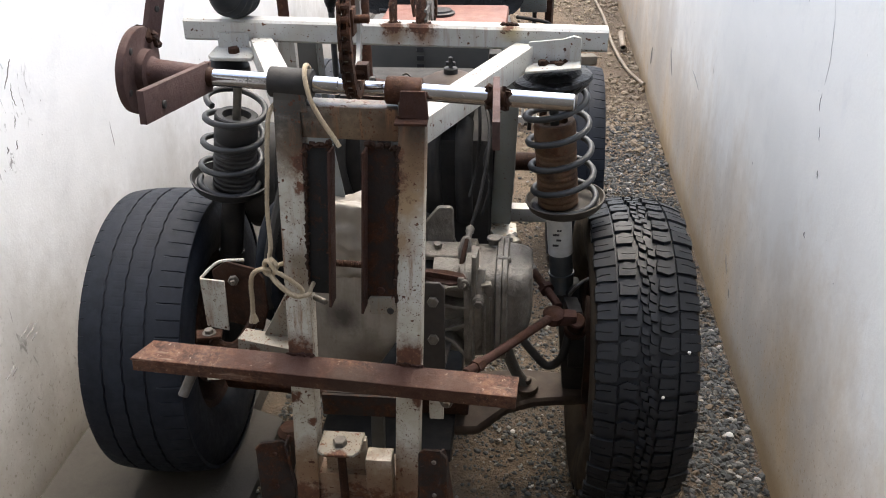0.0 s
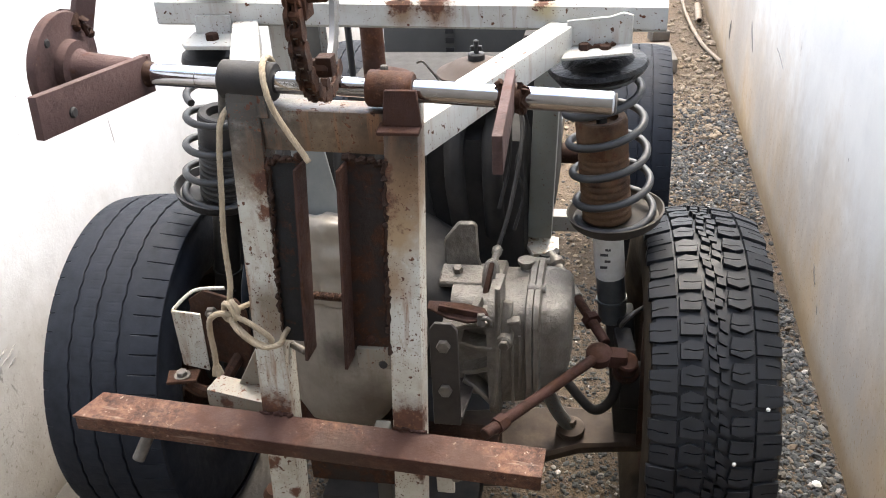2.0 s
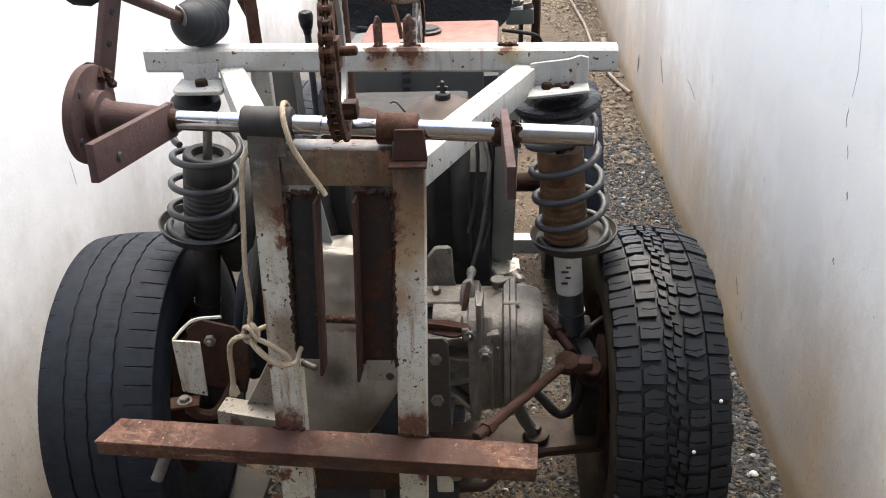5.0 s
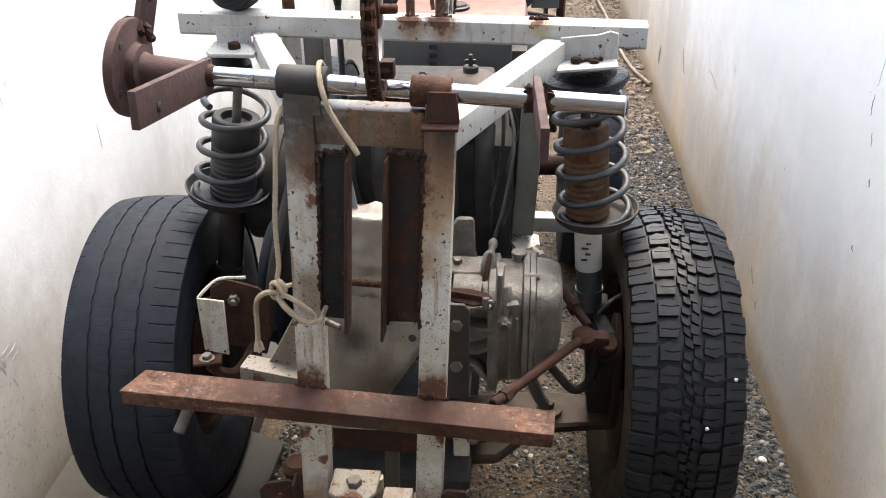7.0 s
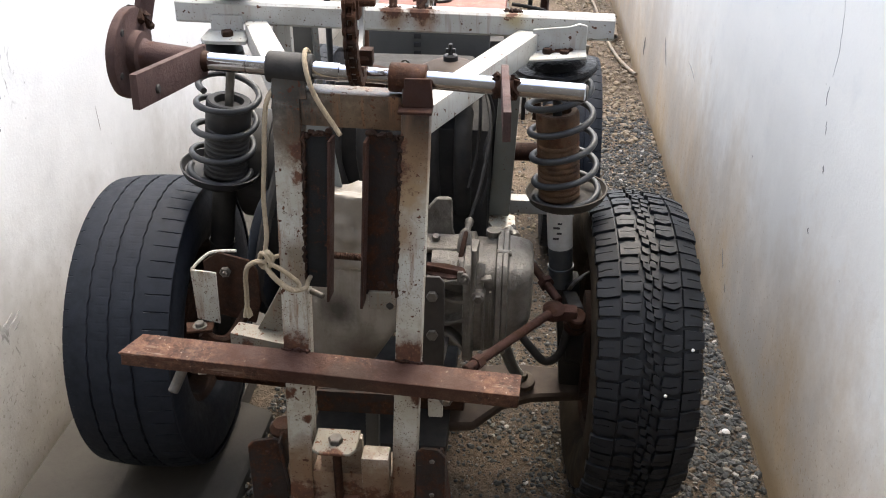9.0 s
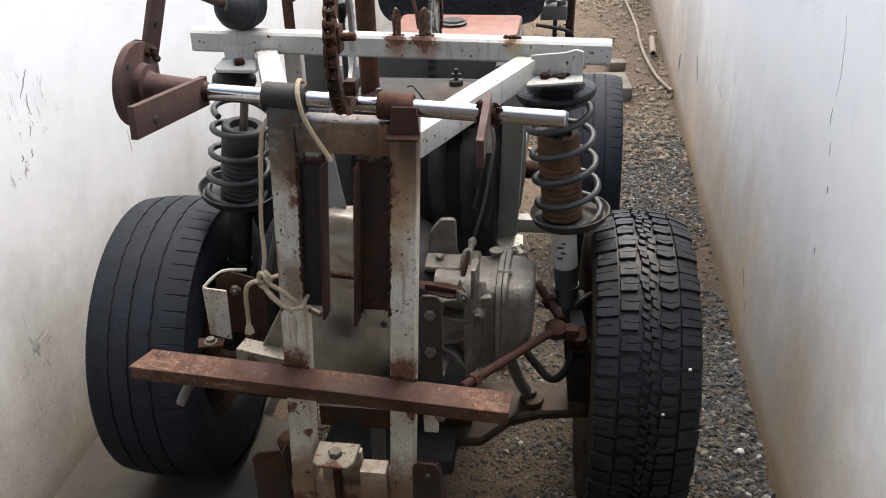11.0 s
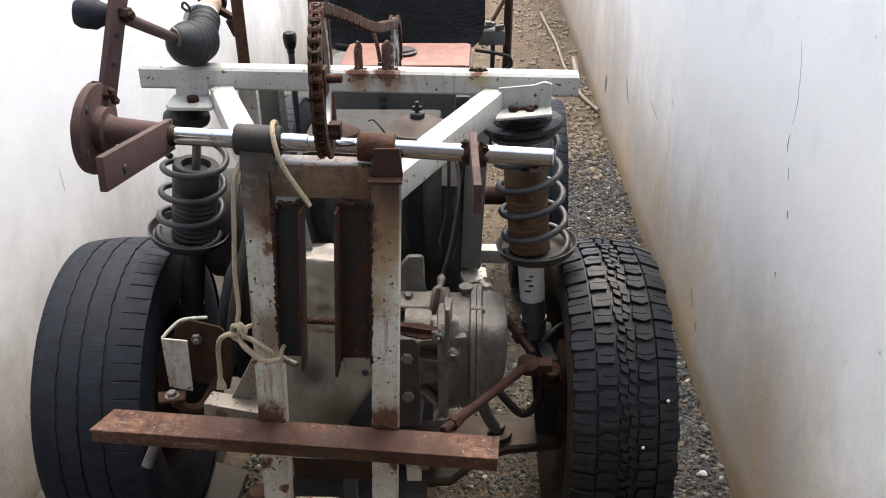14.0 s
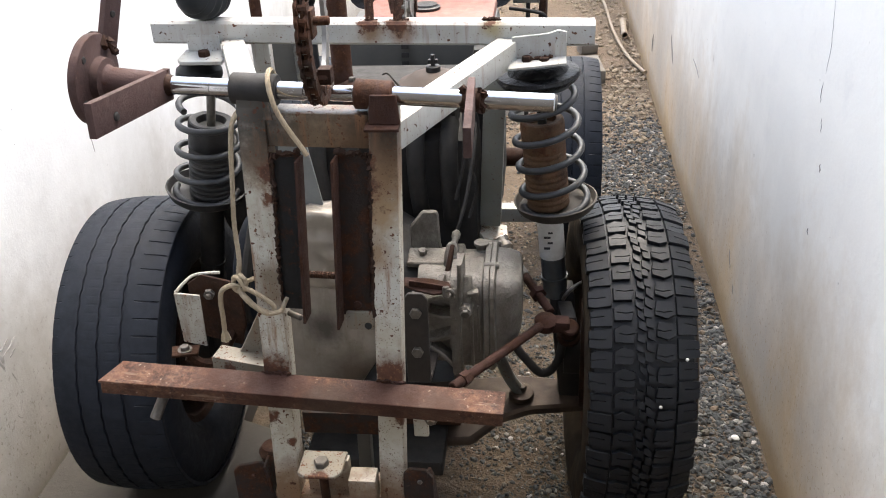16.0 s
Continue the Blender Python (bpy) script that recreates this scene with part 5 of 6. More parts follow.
spring_paint = plain_material("dark_spring_enamel", (0.015, 0.017, 0.0195), (0.027, 0.029, 0.032), 0.5, 0.0, 30, 300, 0.4, (0.09, 0.078, 0.06), 0.62)
strut_grey = plain_material("grey_strut_tube", (0.040, 0.046, 0.049), (0.070, 0.077, 0.080), 0.5, 0.0, 30, 250, 0.3, (0.10, 0.085, 0.065), 0.6)
bump_rust = rust_material("rusty_sleeve", 0.95, (0.105, 0.062, 0.037), 0.50)
seat_dust = plain_material("dusty_dark_spring_seat", (0.022, 0.019, 0.016), (0.045, 0.037, 0.029), 0.75, 0.0, 25, 200, 0.4, (0.11, 0.075, 0.05), 0.58)
sr = strut((0.080, 1.610, 0.50), (0.040, 1.600, 0.972), 0.682, 0.935, "suspension strut with a rusty ribbed sleeve", bump_rust, 0.0405, 0.0615, 5.4, strut_grey, True, 0.014)
strut((-0.645, 1.622, 0.50), (-0.556, 1.598, 0.998), 0.702, 0.893, "suspension strut with a black sleeve", black_metal, 0.0435, 0.060, 4.15, black_grime, False, -0.010)
part("strut_label", lathe([(0, 0.0250), (0, 0.0256), (0.085, 0.0256), (0.085, 0.0250)], (0.0736, 1.6084, 0.575), (0.0664, 1.6066, 0.66), 28, True), label_white, sr, "torn white paper label")
for i, (dz, w) in enumerate(((0.028, 0.012), (0.040, 0.010), (0.052, 0.013), (0.062, 0.009))):
    part("print_bar", box((w, 0.001, 0.0045), pose(0.062 + 0.006 * (i % 2), 1.5820, 0.575 + dz), 0), ink, sr)
kn = part("steering_knuckle", join(bar((0.092, 1.612, 0.50), (0.118, 1.615, 0.22), 0.05, 0.05, (1, 0, 0), 0.008), rod((0.10, 1.612, 0.335), (0.20, 1.612, 0.335), 0.045, 24), bar((0.098, 1.60, 0.46), (0.105, 1.47, 0.50), 0.03, 0.03, (0, 0, 1), 0.006)), black_grime, buggy, "dirty black steering knuckle")
part("brake_disc", lathe([(0, 0.03), (0, 0.115), (0.012, 0.115), (0.012, 0.03)], (0.135, 1.612, 0.335), (0.2, 1.609, 0.335), 40, True), rust_dark, kn, "rusty brake disc")
part("brake_pipe", sweep(smooth_path([(0.095, 1.56, 0.50), (0.10, 1.545, 0.52), (0.115, 1.55, 0.535), (0.135, 1.58, 0.53)], 6), 0.004, 8), alloy, kn)
kl = part("steering_knuckle", join(bar((-0.645, 1.62, 0.51), (-0.665, 1.615, 0.22), 0.05, 0.05, (1, 0, 0), 0.008), rod((-0.66, 1.612, 0.338), (-0.76, 1.612, 0.338), 0.045, 24)), black_grime, buggy, "dirty black steering knuckle")
part("brake_disc", lathe([(0, 0.03), (0, 0.115), (0.012, 0.115), (0.012, 0.03)], (-0.70, 1.612, 0.338), (-0.8, 1.612, 0.338), 40, True), rust_dark, kl, "rusty brake disc")

# tie rods and their ball ends
tie = part("tie_rod", join(rod((0.060, 1.448, 0.519), (-0.094, 1.214, 0.543), 0.0085, 16), lathe([(0, 0), (0, 0.0125), (0.018, 0.0125), (0.020, 0)], (-0.070, 1.251, 0.539), (-0.082, 1.232, 0.541), 6)), rust_red, buggy, "rusty red-brown tie rod")
part("ball_end", join(lathe([(0, 0), (0.002, 0.016), (0.008, 0.021), (0.024, 0.021), (0.031, 0.014), (0.033, 0)], (0.060, 1.452, 0.503), (0.060, 1.442, 0.54), 24), bar((0.062, 1.45, 0.515), (0.105, 1.452, 0.513), 0.03, 0.024, (0, 0, 1), 0.006)), rust_red, tie, "red-brown ball joint")
part("ball_end", join(lathe([(0, 0), (0.001, 0.014), (0.008, 0.018), (0.03, 0.017), (0.033, 0.014), (0.033, 0)], (0.104, 1.462, 0.486), (0.106, 1.440, 0.52), 20), lathe([(0, 0.018), (0, 0.023), (0.010, 0.022), (0.010, 0.016)], (0.104, 1.47, 0.474), (0.106, 1.45, 0.505), 20, True)), rust_red, tie, "red-brown ball joint")
upper = part("upper_link", rod((0.070, 1.47, 0.528), (-0.022, 1.652, 0.563), 0.0085, 16), rust_red, buggy, "steel link, grey above and rusty below")
part("link_sleeve", rod((0.020, 1.569, 0.547), (-0.022, 1.652, 0.563), 0.0105, 16), alloy, upper, "bare grey sleeve")
part("link_joint", lathe([(0, 0), (0, 0.012), (0.006, 0.017), (0.016, 0.017), (0.024, 0.013), (0.034, 0.012), (0.036, 0)], (-0.018, 1.645, 0.560), (-0.040, 1.680, 0.575), 16), bolt_steel, upper)
part("link_nut", lathe([(0, 0.008), (0, 0.016), (0.012, 0.016), (0.012, 0.008)], (0.048, 1.514, 0.5365), (0.042, 1.526, 0.539), 6, True), rust_red, upper)

# lower arms
la = part("lower_arm", plate([(-0.215, -0.075), (-0.15, -0.135), (-0.09, -0.13), (-0.03, -0.07), (0.03, -0.045), (0.15, -0.03), (0.15, 0.04), (0.0, 0.05), (-0.15, 0.03), (-0.215, 0.02)], pose(0.0, 1.60, 0.225, 12, 0, 0), 0.028, 0.006), arm_steel, buggy, "dusty dark pressed lower arm")
part("arm_bush", join(lathe([(0, 0), (0, 0.024), (0.005, 0.027), (0.015, 0.026), (0.018, 0.018), (0.018, 0)], (0.012, 1.585, 0.236), (0.012, 1.58, 0.27), 24), hexnut((0.012, 1.582, 0.256), (0, -0.1, 1), 0.011, 0.012)), arm_steel, la, "rubber bush with its nut")
part("sway_link", sweep(smooth_path([(0.012, 1.585, 0.245), (-0.012, 1.575, 0.29), (-0.03, 1.56, 0.35), (-0.045, 1.55, 0.41)], 6), 0.013, 12), paint_grey, la, "grey link rod")
part("lower_arm", plate([(-0.15, -0.03), (0.0, -0.04), (0.21, -0.055), (0.21, 0.02), (0.1, 0.05), (-0.15, 0.04)], pose(-0.53, 1.60, 0.225, 12, 0, 0), 0.028, 0.006), rust_brown, buggy, "rust-brown pressed lower arm")
part("front_rail", bar((-0.40, 1.50, 0.265), (-0.11, 1.50, 0.265), 0.05, 0.05, (0, 0, 1), 0.004), rust_dark, buggy, "dark rusty rail under the gearbox")
part("brake_hose", sweep(smooth_path([(0.10, 1.56, 0.42), (0.085, 1.52, 0.375), (0.055, 1.51, 0.355), (0.02, 1.52, 0.385), (-0.03, 1.55, 0.435), (-0.07, 1.58, 0.45)], 8), 0.009, 10), black_grime, buggy, "black rubber hose looped behind the tie rod")

# ---- gearbox and engine ----
gear = part("gearbox", loft([(-0.172, 1.47, 0.545, 0.06, 0.095), (-0.165, 1.475, 0.541, 0.072, 0.100), (-0.112, 1.472, 0.54, 0.078, 0.100), (-0.109, 1.456, 0.54, 0.091, 0.113), (-0.094, 1.456, 0.54, 0.091, 0.113),
                              (-0.09, 1.456, 0.545, 0.08, 0.1), (-0.053, 1.456, 0.549, 0.079, 0.097), (-0.05, 1.456, 0.55, 0.091, 0.107), (-0.041, 1.456, 0.551, 0.091, 0.106), (-0.04, 1.456, 0.551, 0.087, 0.102),
                              (-0.039, 1.456, 0.551, 0.091, 0.106), (-0.031, 1.456, 0.552, 0.091, 0.105), (-0.028, 1.457, 0.555, 0.082, 0.094), (-0.005, 1.459, 0.564, 0.079, 0.08), (0.009, 1.46, 0.573, 0.072, 0.067), (0.015, 1.462, 0.579, 0.06, 0.056), (0.0173, 1.462, 0.581, 0.04, 0.04)], seg=48, power=4.2), alloy, buggy, "grey cast aluminium gearbox, dusty")
part("boss", join(lathe([(0, 0), (0, 0.013), (0.022, 0.012), (0.025, 0.009), (0.025, 0)], (-0.081, 1.378, 0.600), (-0.081, 1.35, 0.598), 18), bar((-0.081, 1.372, 0.60), (-0.078, 1.392, 0.652), 0.016, 0.02, (0, -1, 0), 0.005), bar((-0.078, 1.372, 0.627), (-0.058, 1.374, 0.630), 0.016, 0.008, (0, 0, 1), 0.003)), alloy, gear, "cast boss")
part("drain_plug", hexnut((-0.081, 1.354, 0.5985), (0, -1, -0.1), 0.0085, 0.007), bolt_steel, gear)


def web(pts, depth, thick):
    """A cast rib: an upright blade along a bent line, fading into the wall behind it."""
    path = smooth_path(pts, 6)
    bm = bmesh.new()
    rings = []
    for i, p in enumerate(path):
        d = (path[min(i + 1, len(path) - 1)] - path[max(i - 1, 0)]).normalized()
        n = d.cross(Vector((0, 1, 0))).normalized()
        rings.append([bm.verts.new(p + n * thick * s + Vector((0, y, 0))) for s, y in ((-0.9, depth), (-0.5, 0.001), (-0.25, 0), (0.25, 0), (0.5, 0.001), (0.9, depth))])
    for a, c in zip(rings, rings[1:]):
        for j in range(6):
            bm.faces.new((a[j], a[(j + 1) % 6], c[(j + 1) % 6], c[j]))
    bm.faces.new(rings[0][::-1])
    bm.faces.new(rings[-1])
    return bm


for pts in ([(-0.180, 1.372, 0.596), (-0.158, 1.370, 0.608), (-0.130, 1.366, 0.620), (-0.100, 1.364, 0.624)], [(-0.150, 1.372, 0.582), (-0.128, 1.368, 0.578), (-0.100, 1.364, 0.580)],
            [(-0.150, 1.374, 0.524), (-0.128, 1.370, 0.530), (-0.102, 1.364, 0.545)], [(-0.150, 1.374, 0.508), (-0.130, 1.370, 0.497), (-0.104, 1.366, 0.470)], [(-0.128, 1.372, 0.640), (-0.124, 1.368, 0.622)],
            [(-0.090, 1.362, 0.690), (-0.092, 1.362, 0.60), (-0.098, 1.362, 0.52), (-0.104, 1.364, 0.470)]):
    part("rib", web(pts, 0.045, 0.008), alloy, gear)
for x, z0, z1 in ((-0.072, 0.47, 0.585), (-0.06, 0.50, 0.60)):
    part("rib", bar((x, 1.377, z0), (x, 1.377, z1), 0.005, 0.008, (0, 1, 0), 0.002), alloy, gear)
for a in (58, 96, 262):
    c, s = math.cos(radians(a)), math.sin(radians(a))
    y = 1.456 + 0.088 * math.copysign(abs(c) ** (2 / 4.2), c)
    z = 0.552 + 0.102 * math.copysign(abs(s) ** (2 / 4.2), s)
    part("case_bolt", join(rod((-0.052, y, z), (-0.029, y, z), 0.0065, 12), hexnut((-0.029, y, z), (1, 0, 0), 0.006, 0.005)), alloy, gear)
part("top_housing", rod((-0.055, 1.50, 0.62), (-0.055, 1.50, 0.648), 0.014, 16), alloy, gear)
part("breather", lathe([(0, 0), (0, 0.010), (0.03, 0.010), (0.031, 0.014), (0.036, 0.014), (0.037, 0)], (-0.060, 1.50, 0.625), (-0.060, 1.50, 0.68), 16), alloy, gear)
part("cover_stud", rod((-0.004, 1.43, 0.630), (-0.004, 1.425, 0.640), 0.006, 10), bolt_steel, gear)
# clutch fork and cable end
fork = part("clutch_lever", join(plate([(-0.016, -0.036), (0.010, -0.036), (0.014, 0.0), (0.012, 0.024), (0.004, 0.032), (-0.008, 0.028), (-0.014, 0.006)], pose(-0.112, 1.458, 0.650, 62, 0, 4), 0.018, 0.004), lathe([(0, 0), (0, 0.006), (0.012, 0.0065), (0.016, 0.0085), (0.024, 0.0085), (0.030, 0.004), (0.034, 0)], (-0.109, 1.480, 0.668), (-0.103, 1.53, 0.690), 14)), alloy, buggy, "dusty cast clutch fork with a cable end")
part("fork_arm", bar((-0.120, 1.432, 0.628), (-0.110, 1.468, 0.672), 0.009, 0.016, (0, -1, 0.6), 0.003), rust_dark, fork, "dark rusty release arm")
part("cable", sweep(smooth_path([(-0.105, 1.510, 0.681), (-0.088, 1.54, 0.74), (-0.075, 1.60, 0.83), (-0.09, 1.68, 0.88)], 6), 0.0035, 8), black_grime, fork, "black clutch cable")
sw = part("shift_arm", join(plate([(-0.052, -0.006), (-0.020, -0.016), (0.012, -0.018), (0.034, -0.010), (0.040, 0.002), (0.032, 0.012), (0.0, 0.014), (-0.052, 0.008)], pose(-0.142, 1.352, 0.655, 24, 6, -4), 0.005), bar((-0.176, 1.346, 0.664), (-0.106, 1.344, 0.654), 0.004, 0.010, (0, 0, 1), 0.001)), rust_red, buggy, "rusty bent shift arm")
part("shift_pin", join(rod((-0.112, 1.338, 0.640), (-0.112, 1.342, 0.660), 0.006, 12), sweep(smooth_path([(-0.112, 1.338, 0.652), (-0.104, 1.336, 0.656), (-0.099, 1.338, 0.648), (-0.102, 1.34, 0.640)], 5), 0.0035, 8)), bolt_steel, sw)
strap = part("mount_strap", plate([(-0.020, -0.085), (0.020, -0.085), (0.020, 0.075), (0.012, 0.086), (-0.012, 0.086), (-0.020, 0.075)], pose(-0.154, 1.262, 0.606, 86), 0.006), strap_steel, buggy, "black mounting strap with two bolts")
for z in (0.657, 0.583):
    part("strap_bolt", hexnut((-0.154, 1.259 + (z - 0.606) * 0.07, z), (0, -1, 0.05), 0.010, 0.007), bolt_steel, strap)
part("strap_foot", bar((-0.154, 1.27, 0.52), (-0.154, 1.40, 0.49), 0.04, 0.006, (0, 0, 1), 0.001), strap_steel, strap)
part("mount_ear", join(plate([(-0.034, -0.040), (0.028, -0.040), (0.022, -0.020), (0.020, 0.040), (0.015, 0.046), (-0.010, 0.046), (-0.034, 0.016)], pose(-0.160, 1.512, 0.672, 84, 0, 4), 0.012, 0.003), hexnut((-0.168, 1.478, 0.646), (0, -0.3, 1), 0.008, 0.012), plate([(-0.036, -0.02), (0.045, -0.02), (0.045, 0.03), (-0.036, 0.03)], pose(-0.160, 1.470, 0.640, 8), 0.012, 0.003)), alloy, buggy, "cast aluminium engine mount ear")
bell = part("bell_housing", loft([(-0.455, 1.54, 0.53, 0.10, 0.13), (-0.45, 1.535, 0.53, 0.125, 0.145), (-0.42, 1.53, 0.525, 0.145, 0.162), (-0.36, 1.525, 0.522, 0.152, 0.166), (-0.312, 1.525, 0.526, 0.151, 0.160), (-0.290, 1.525, 0.526, 0.151, 0.134), (-0.255, 1.527, 0.545, 0.149, 0.095), (-0.225, 1.530, 0.560, 0.140, 0.060), (-0.212, 1.535, 0.562, 0.10, 0.035)], seg=48, power=5.0), alloy_dusty, buggy, "smooth dusty grey-beige clutch housing")
part("clutch_case", loft([(-0.290, 1.56, 0.55, 0.12, 0.12), (-0.25, 1.56, 0.55, 0.13, 0.13), (-0.20, 1.55, 0.54, 0.12, 0.115), (-0.165, 1.53, 0.53, 0.105, 0.10)], power=3.0), black_grime, buggy, "greasy dark clutch case")


def crumpled(lo, hi, seed):
    """A sheet-metal hood with rounded shoulders, dented all over."""
    bm = bmesh.new()
    bmesh.ops.create_cube(bm, size=1.0)
    bmesh.ops.subdivide_edges(bm, edges=bm.edges, cuts=17, use_grid_fill=True)
    lo, hi = Vector(lo), Vector(hi)
    for v in bm.verts:
        c = v.co * 2
        pull = 1 - 0.10 * (abs(c.x) ** 4 * abs(c.z) ** 4 + abs(c.y) ** 4 * abs(c.z) ** 4)
        v.co = (lo + hi) / 2 + Vector([c[i] * pull * (hi[i] - lo[i]) / 2 for i in range(3)])
        n = noise.noise(v.co * 38 + Vector((seed, 0, 0))) + 0.5 * noise.noise(v.co * 90 + Vector((0, seed, 0)))
        v.co += c.normalized() * 0.012 * n
    return bm


part("dented_cover", crumpled((-0.412, 1.372, 0.628), (-0.232, 1.425, 0.784), 3.0), beige_cover, bell, "dented dusty beige sheet cover", 60)
part("stay_plate", plate([(-0.045, -0.12), (0.026, -0.12), (-0.004, 0.08), (-0.045, 0.08)], pose(-0.350, 1.415, 0.87, 90), 0.005), plain_material("blue_grey_sheet", (0.12, 0.135, 0.138), (0.16, 0.175, 0.175), 0.5), buggy, "blue-grey flat steel stay")
part("threaded_bar", lathe([(0.0, 0)] + [(0.0 + 0.004 * i + d, 0.0055 + 0.0012 * (d > 0)) for i in range(40) for d in (0.0, 0.002)] + [(0.16, 0)], (-0.345, 1.29, 0.712), (-0.18, 1.30, 0.698), 10), rust_dark, buggy, "rusty threaded bar")
part("stop_bolt", rod((-0.335, 1.165, 0.717), (-0.312, 1.152, 0.716), 0.005, 12), bolt_steel, buggy, "bright bolt beside the post")
pul = part("pulley", lathe([(0, 0), (0, 0.06), (0.004, 0.118), (0.008, 0.124), (0.014, 0.120), (0.020, 0.108), (0.026, 0.120), (0.034, 0.124), (0.040, 0.116), (0.044, 0.07), (0.044, 0)], (-0.512, 1.515, 0.585), (-0.45, 1.512, 0.585), 56), rubber_old, buggy, "dark grooved crank pulley")
part("drive_belt", sweep(smooth_path([(-0.492, 1.400, 0.545), (-0.490, 1.396, 0.60), (-0.482, 1.41, 0.66), (-0.468, 1.44, 0.73), (-0.452, 1.48, 0.80), (-0.440, 1.52, 0.87)], 6), 0.010, 8), black_grime, pul, "black drive belt")
# Added dark mass: hides the bright wall in a gap that should be dark.
part("dark_gap_filler", join(lathe([(0, 0), (0, 0.095), (0.012, 0.115), (0.13, 0.115), (0.145, 0.09), (0.145, 0)], (-0.605, 1.73, 0.68), (-0.40, 1.73, 0.68), 28), lathe([(0, 0.115), (0, 0.121), (0.012, 0.121), (0.012, 0.115)], (-0.535, 1.73, 0.68), (-0.40, 1.73, 0.68), 28, True)), black_grime, buggy, "dark rounded mass added to fill the gap beside the engine")
part("sump_side", loft([(-0.585, 1.75, 0.46, 0.08, 0.12), (-0.575, 1.75, 0.46, 0.11, 0.16), (-0.46, 1.76, 0.48, 0.13, 0.18), (-0.43, 1.76, 0.48, 0.12, 0.17)], power=3.5), black_grime, buggy, "oily dark engine side")
part("stay", bar((-0.475, 1.43, 0.62), (-0.400, 1.46, 0.90), 0.022, 0.006, (0, 1, 0), 0.001), black_metal, buggy, "dark diagonal stay")
eng = part("engine_block", join(span((-0.44, 1.66, 0.36), (-0.075, 1.98, 0.80), 0.02), span((-0.40, 1.72, 0.78), (-0.12, 1.93, 0.87), 0.015)), black_grime, buggy, "black greasy engine block")
# Added block: keeps the gap by the drop post dark.
part("engine_gap_block", span((-0.088, 1.76, 0.62), (-0.030, 1.95, 0.95), 0.01), black_grime, buggy, "black block added to close the bright gap beside the engine")
for i in range(5):
    part("manifold_runner", sweep(smooth_path([(-0.39 + 0.065 * i, 1.70, 0.82), (-0.39 + 0.065 * i, 1.65, 0.80), (-0.39 + 0.065 * i, 1.64, 0.72), (-0.37 + 0.06 * i, 1.66, 0.62)], 5), 0.018, 12), black_grime, eng)
part("wiring", sweep(smooth_path([(-0.085, 1.62, 0.90), (-0.07, 1.63, 0.84), (-0.085, 1.60, 0.78), (-0.075, 1.615, 0.72), (-0.09, 1.60, 0.66)], 6), 0.003, 8), black_grime, buggy, "black wiring loom")
part("wiring", sweep(smooth_path([(-0.10, 1.64, 0.92), (-0.095, 1.61, 0.85), (-0.10, 1.62, 0.77), (-0.115, 1.60, 0.70)], 6), 0.0035, 8), black_grime, buggy, "black wiring loom")
dome = part("air_filter", lathe([(-0.045, 0), (-0.045, 0.030), (-0.004, 0.030), (-0.004, 0.052), (0, 0.064), (0.008, 0.070), (0.015, 0.068), (0.018, 0.058), (0.028, 0.042), (0.034, 0.022), (0.035, 0.0)], (-0.160, 1.705, 0.890), (-0.160, 1.705, 0.99), 44), dome_brown, buggy, "round brown air filter lid")
part("wing_nut", join(rod((-0.160, 1.705, 0.922), (-0.160, 1.705, 0.935), 0.0145, 18), rod((-0.160, 1.705, 0.934), (-0.160, 1.705, 0.957), 0.0045, 10), box((0.020, 0.006, 0.009), pose(-0.160, 1.705, 0.943), 0.002)), black_metal, dome, "black wing nut")
part("lid_wire", sweep(smooth_path([(-0.250, 1.65, 0.936), (-0.240, 1.65, 0.938), (-0.228, 1.65, 0.924), (-0.214, 1.655, 0.902)], 5), 0.002, 6), bolt_steel, buggy, "bent wire")
carb = part("carburettor", lathe([(-0.05, 0), (-0.05, 0.026), (-0.008, 0.028), (-0.006, 0.040), (0, 0.043), (0.005, 0.041), (0.010, 0.028), (0.015, 0.016), (0.016, 0)], (-0.318, 1.715, 0.888), (-0.318, 1.715, 0.95), 32), rust_red, buggy, "brown rusty round carburettor lid")
part("lid_nut", hexnut((-0.322, 1.712, 0.903), (0, 0, 1), 0.007, 0.008), bolt_steel, carb)
part("roll_post", rod((-0.345, 1.735, 0.87), (-0.350, 1.760, 1.42), 0.020, 20), rust_brown, buggy, "dark brown round post")
part("side_panel", span((-0.487, 1.752, 0.86), (-0.440, 1.760, 0.985), 0.001), tank_paint, buggy, "dark grey sheet panel")
part("side_strip", bar((-0.432, 1.742, 0.84), (-0.438, 1.752, 0.99), 0.012, 0.012), paint_grey, buggy, "light grey strip")
drop = part("drop_post", bar((-0.055, 1.708, 0.596), (-0.036, 1.702, 0.985), 0.043, 0.040, (0, 1, 0), 0.003), paint_post, buggy, "grey-green square post below the beam")
part("foot_plate", plate([(-0.038, 0.014), (-0.010, -0.036), (0.036, -0.014), (0.032, 0.032), (-0.030, 0.034)], pose(-0.054, 1.690, 0.580, 6, 11, 0), 0.008), paint_frame, drop, "bent pale foot plate")
part("rubber_pad", lathe([(0, 0), (0, 0.022), (0.03, 0.020), (0.03, 0)], (-0.036, 1.672, 0.548), (-0.038, 1.674, 0.60), 16), black_grime, drop)
part("chassis_rail", bar((-0.06, 1.90, 0.522), (0.062, 1.90, 0.522), 0.035, 0.035, (0, 0, 1), 0.003), paint_beam, buggy, "short white cross tube")
part("chassis_rail", bar((-0.10, 1.75, 0.34), (-0.10, 3.10, 0.34), 0.05, 0.06, (0, 0, 1), 0.004), paint_grey, buggy, "grey side rail of the floor frame")
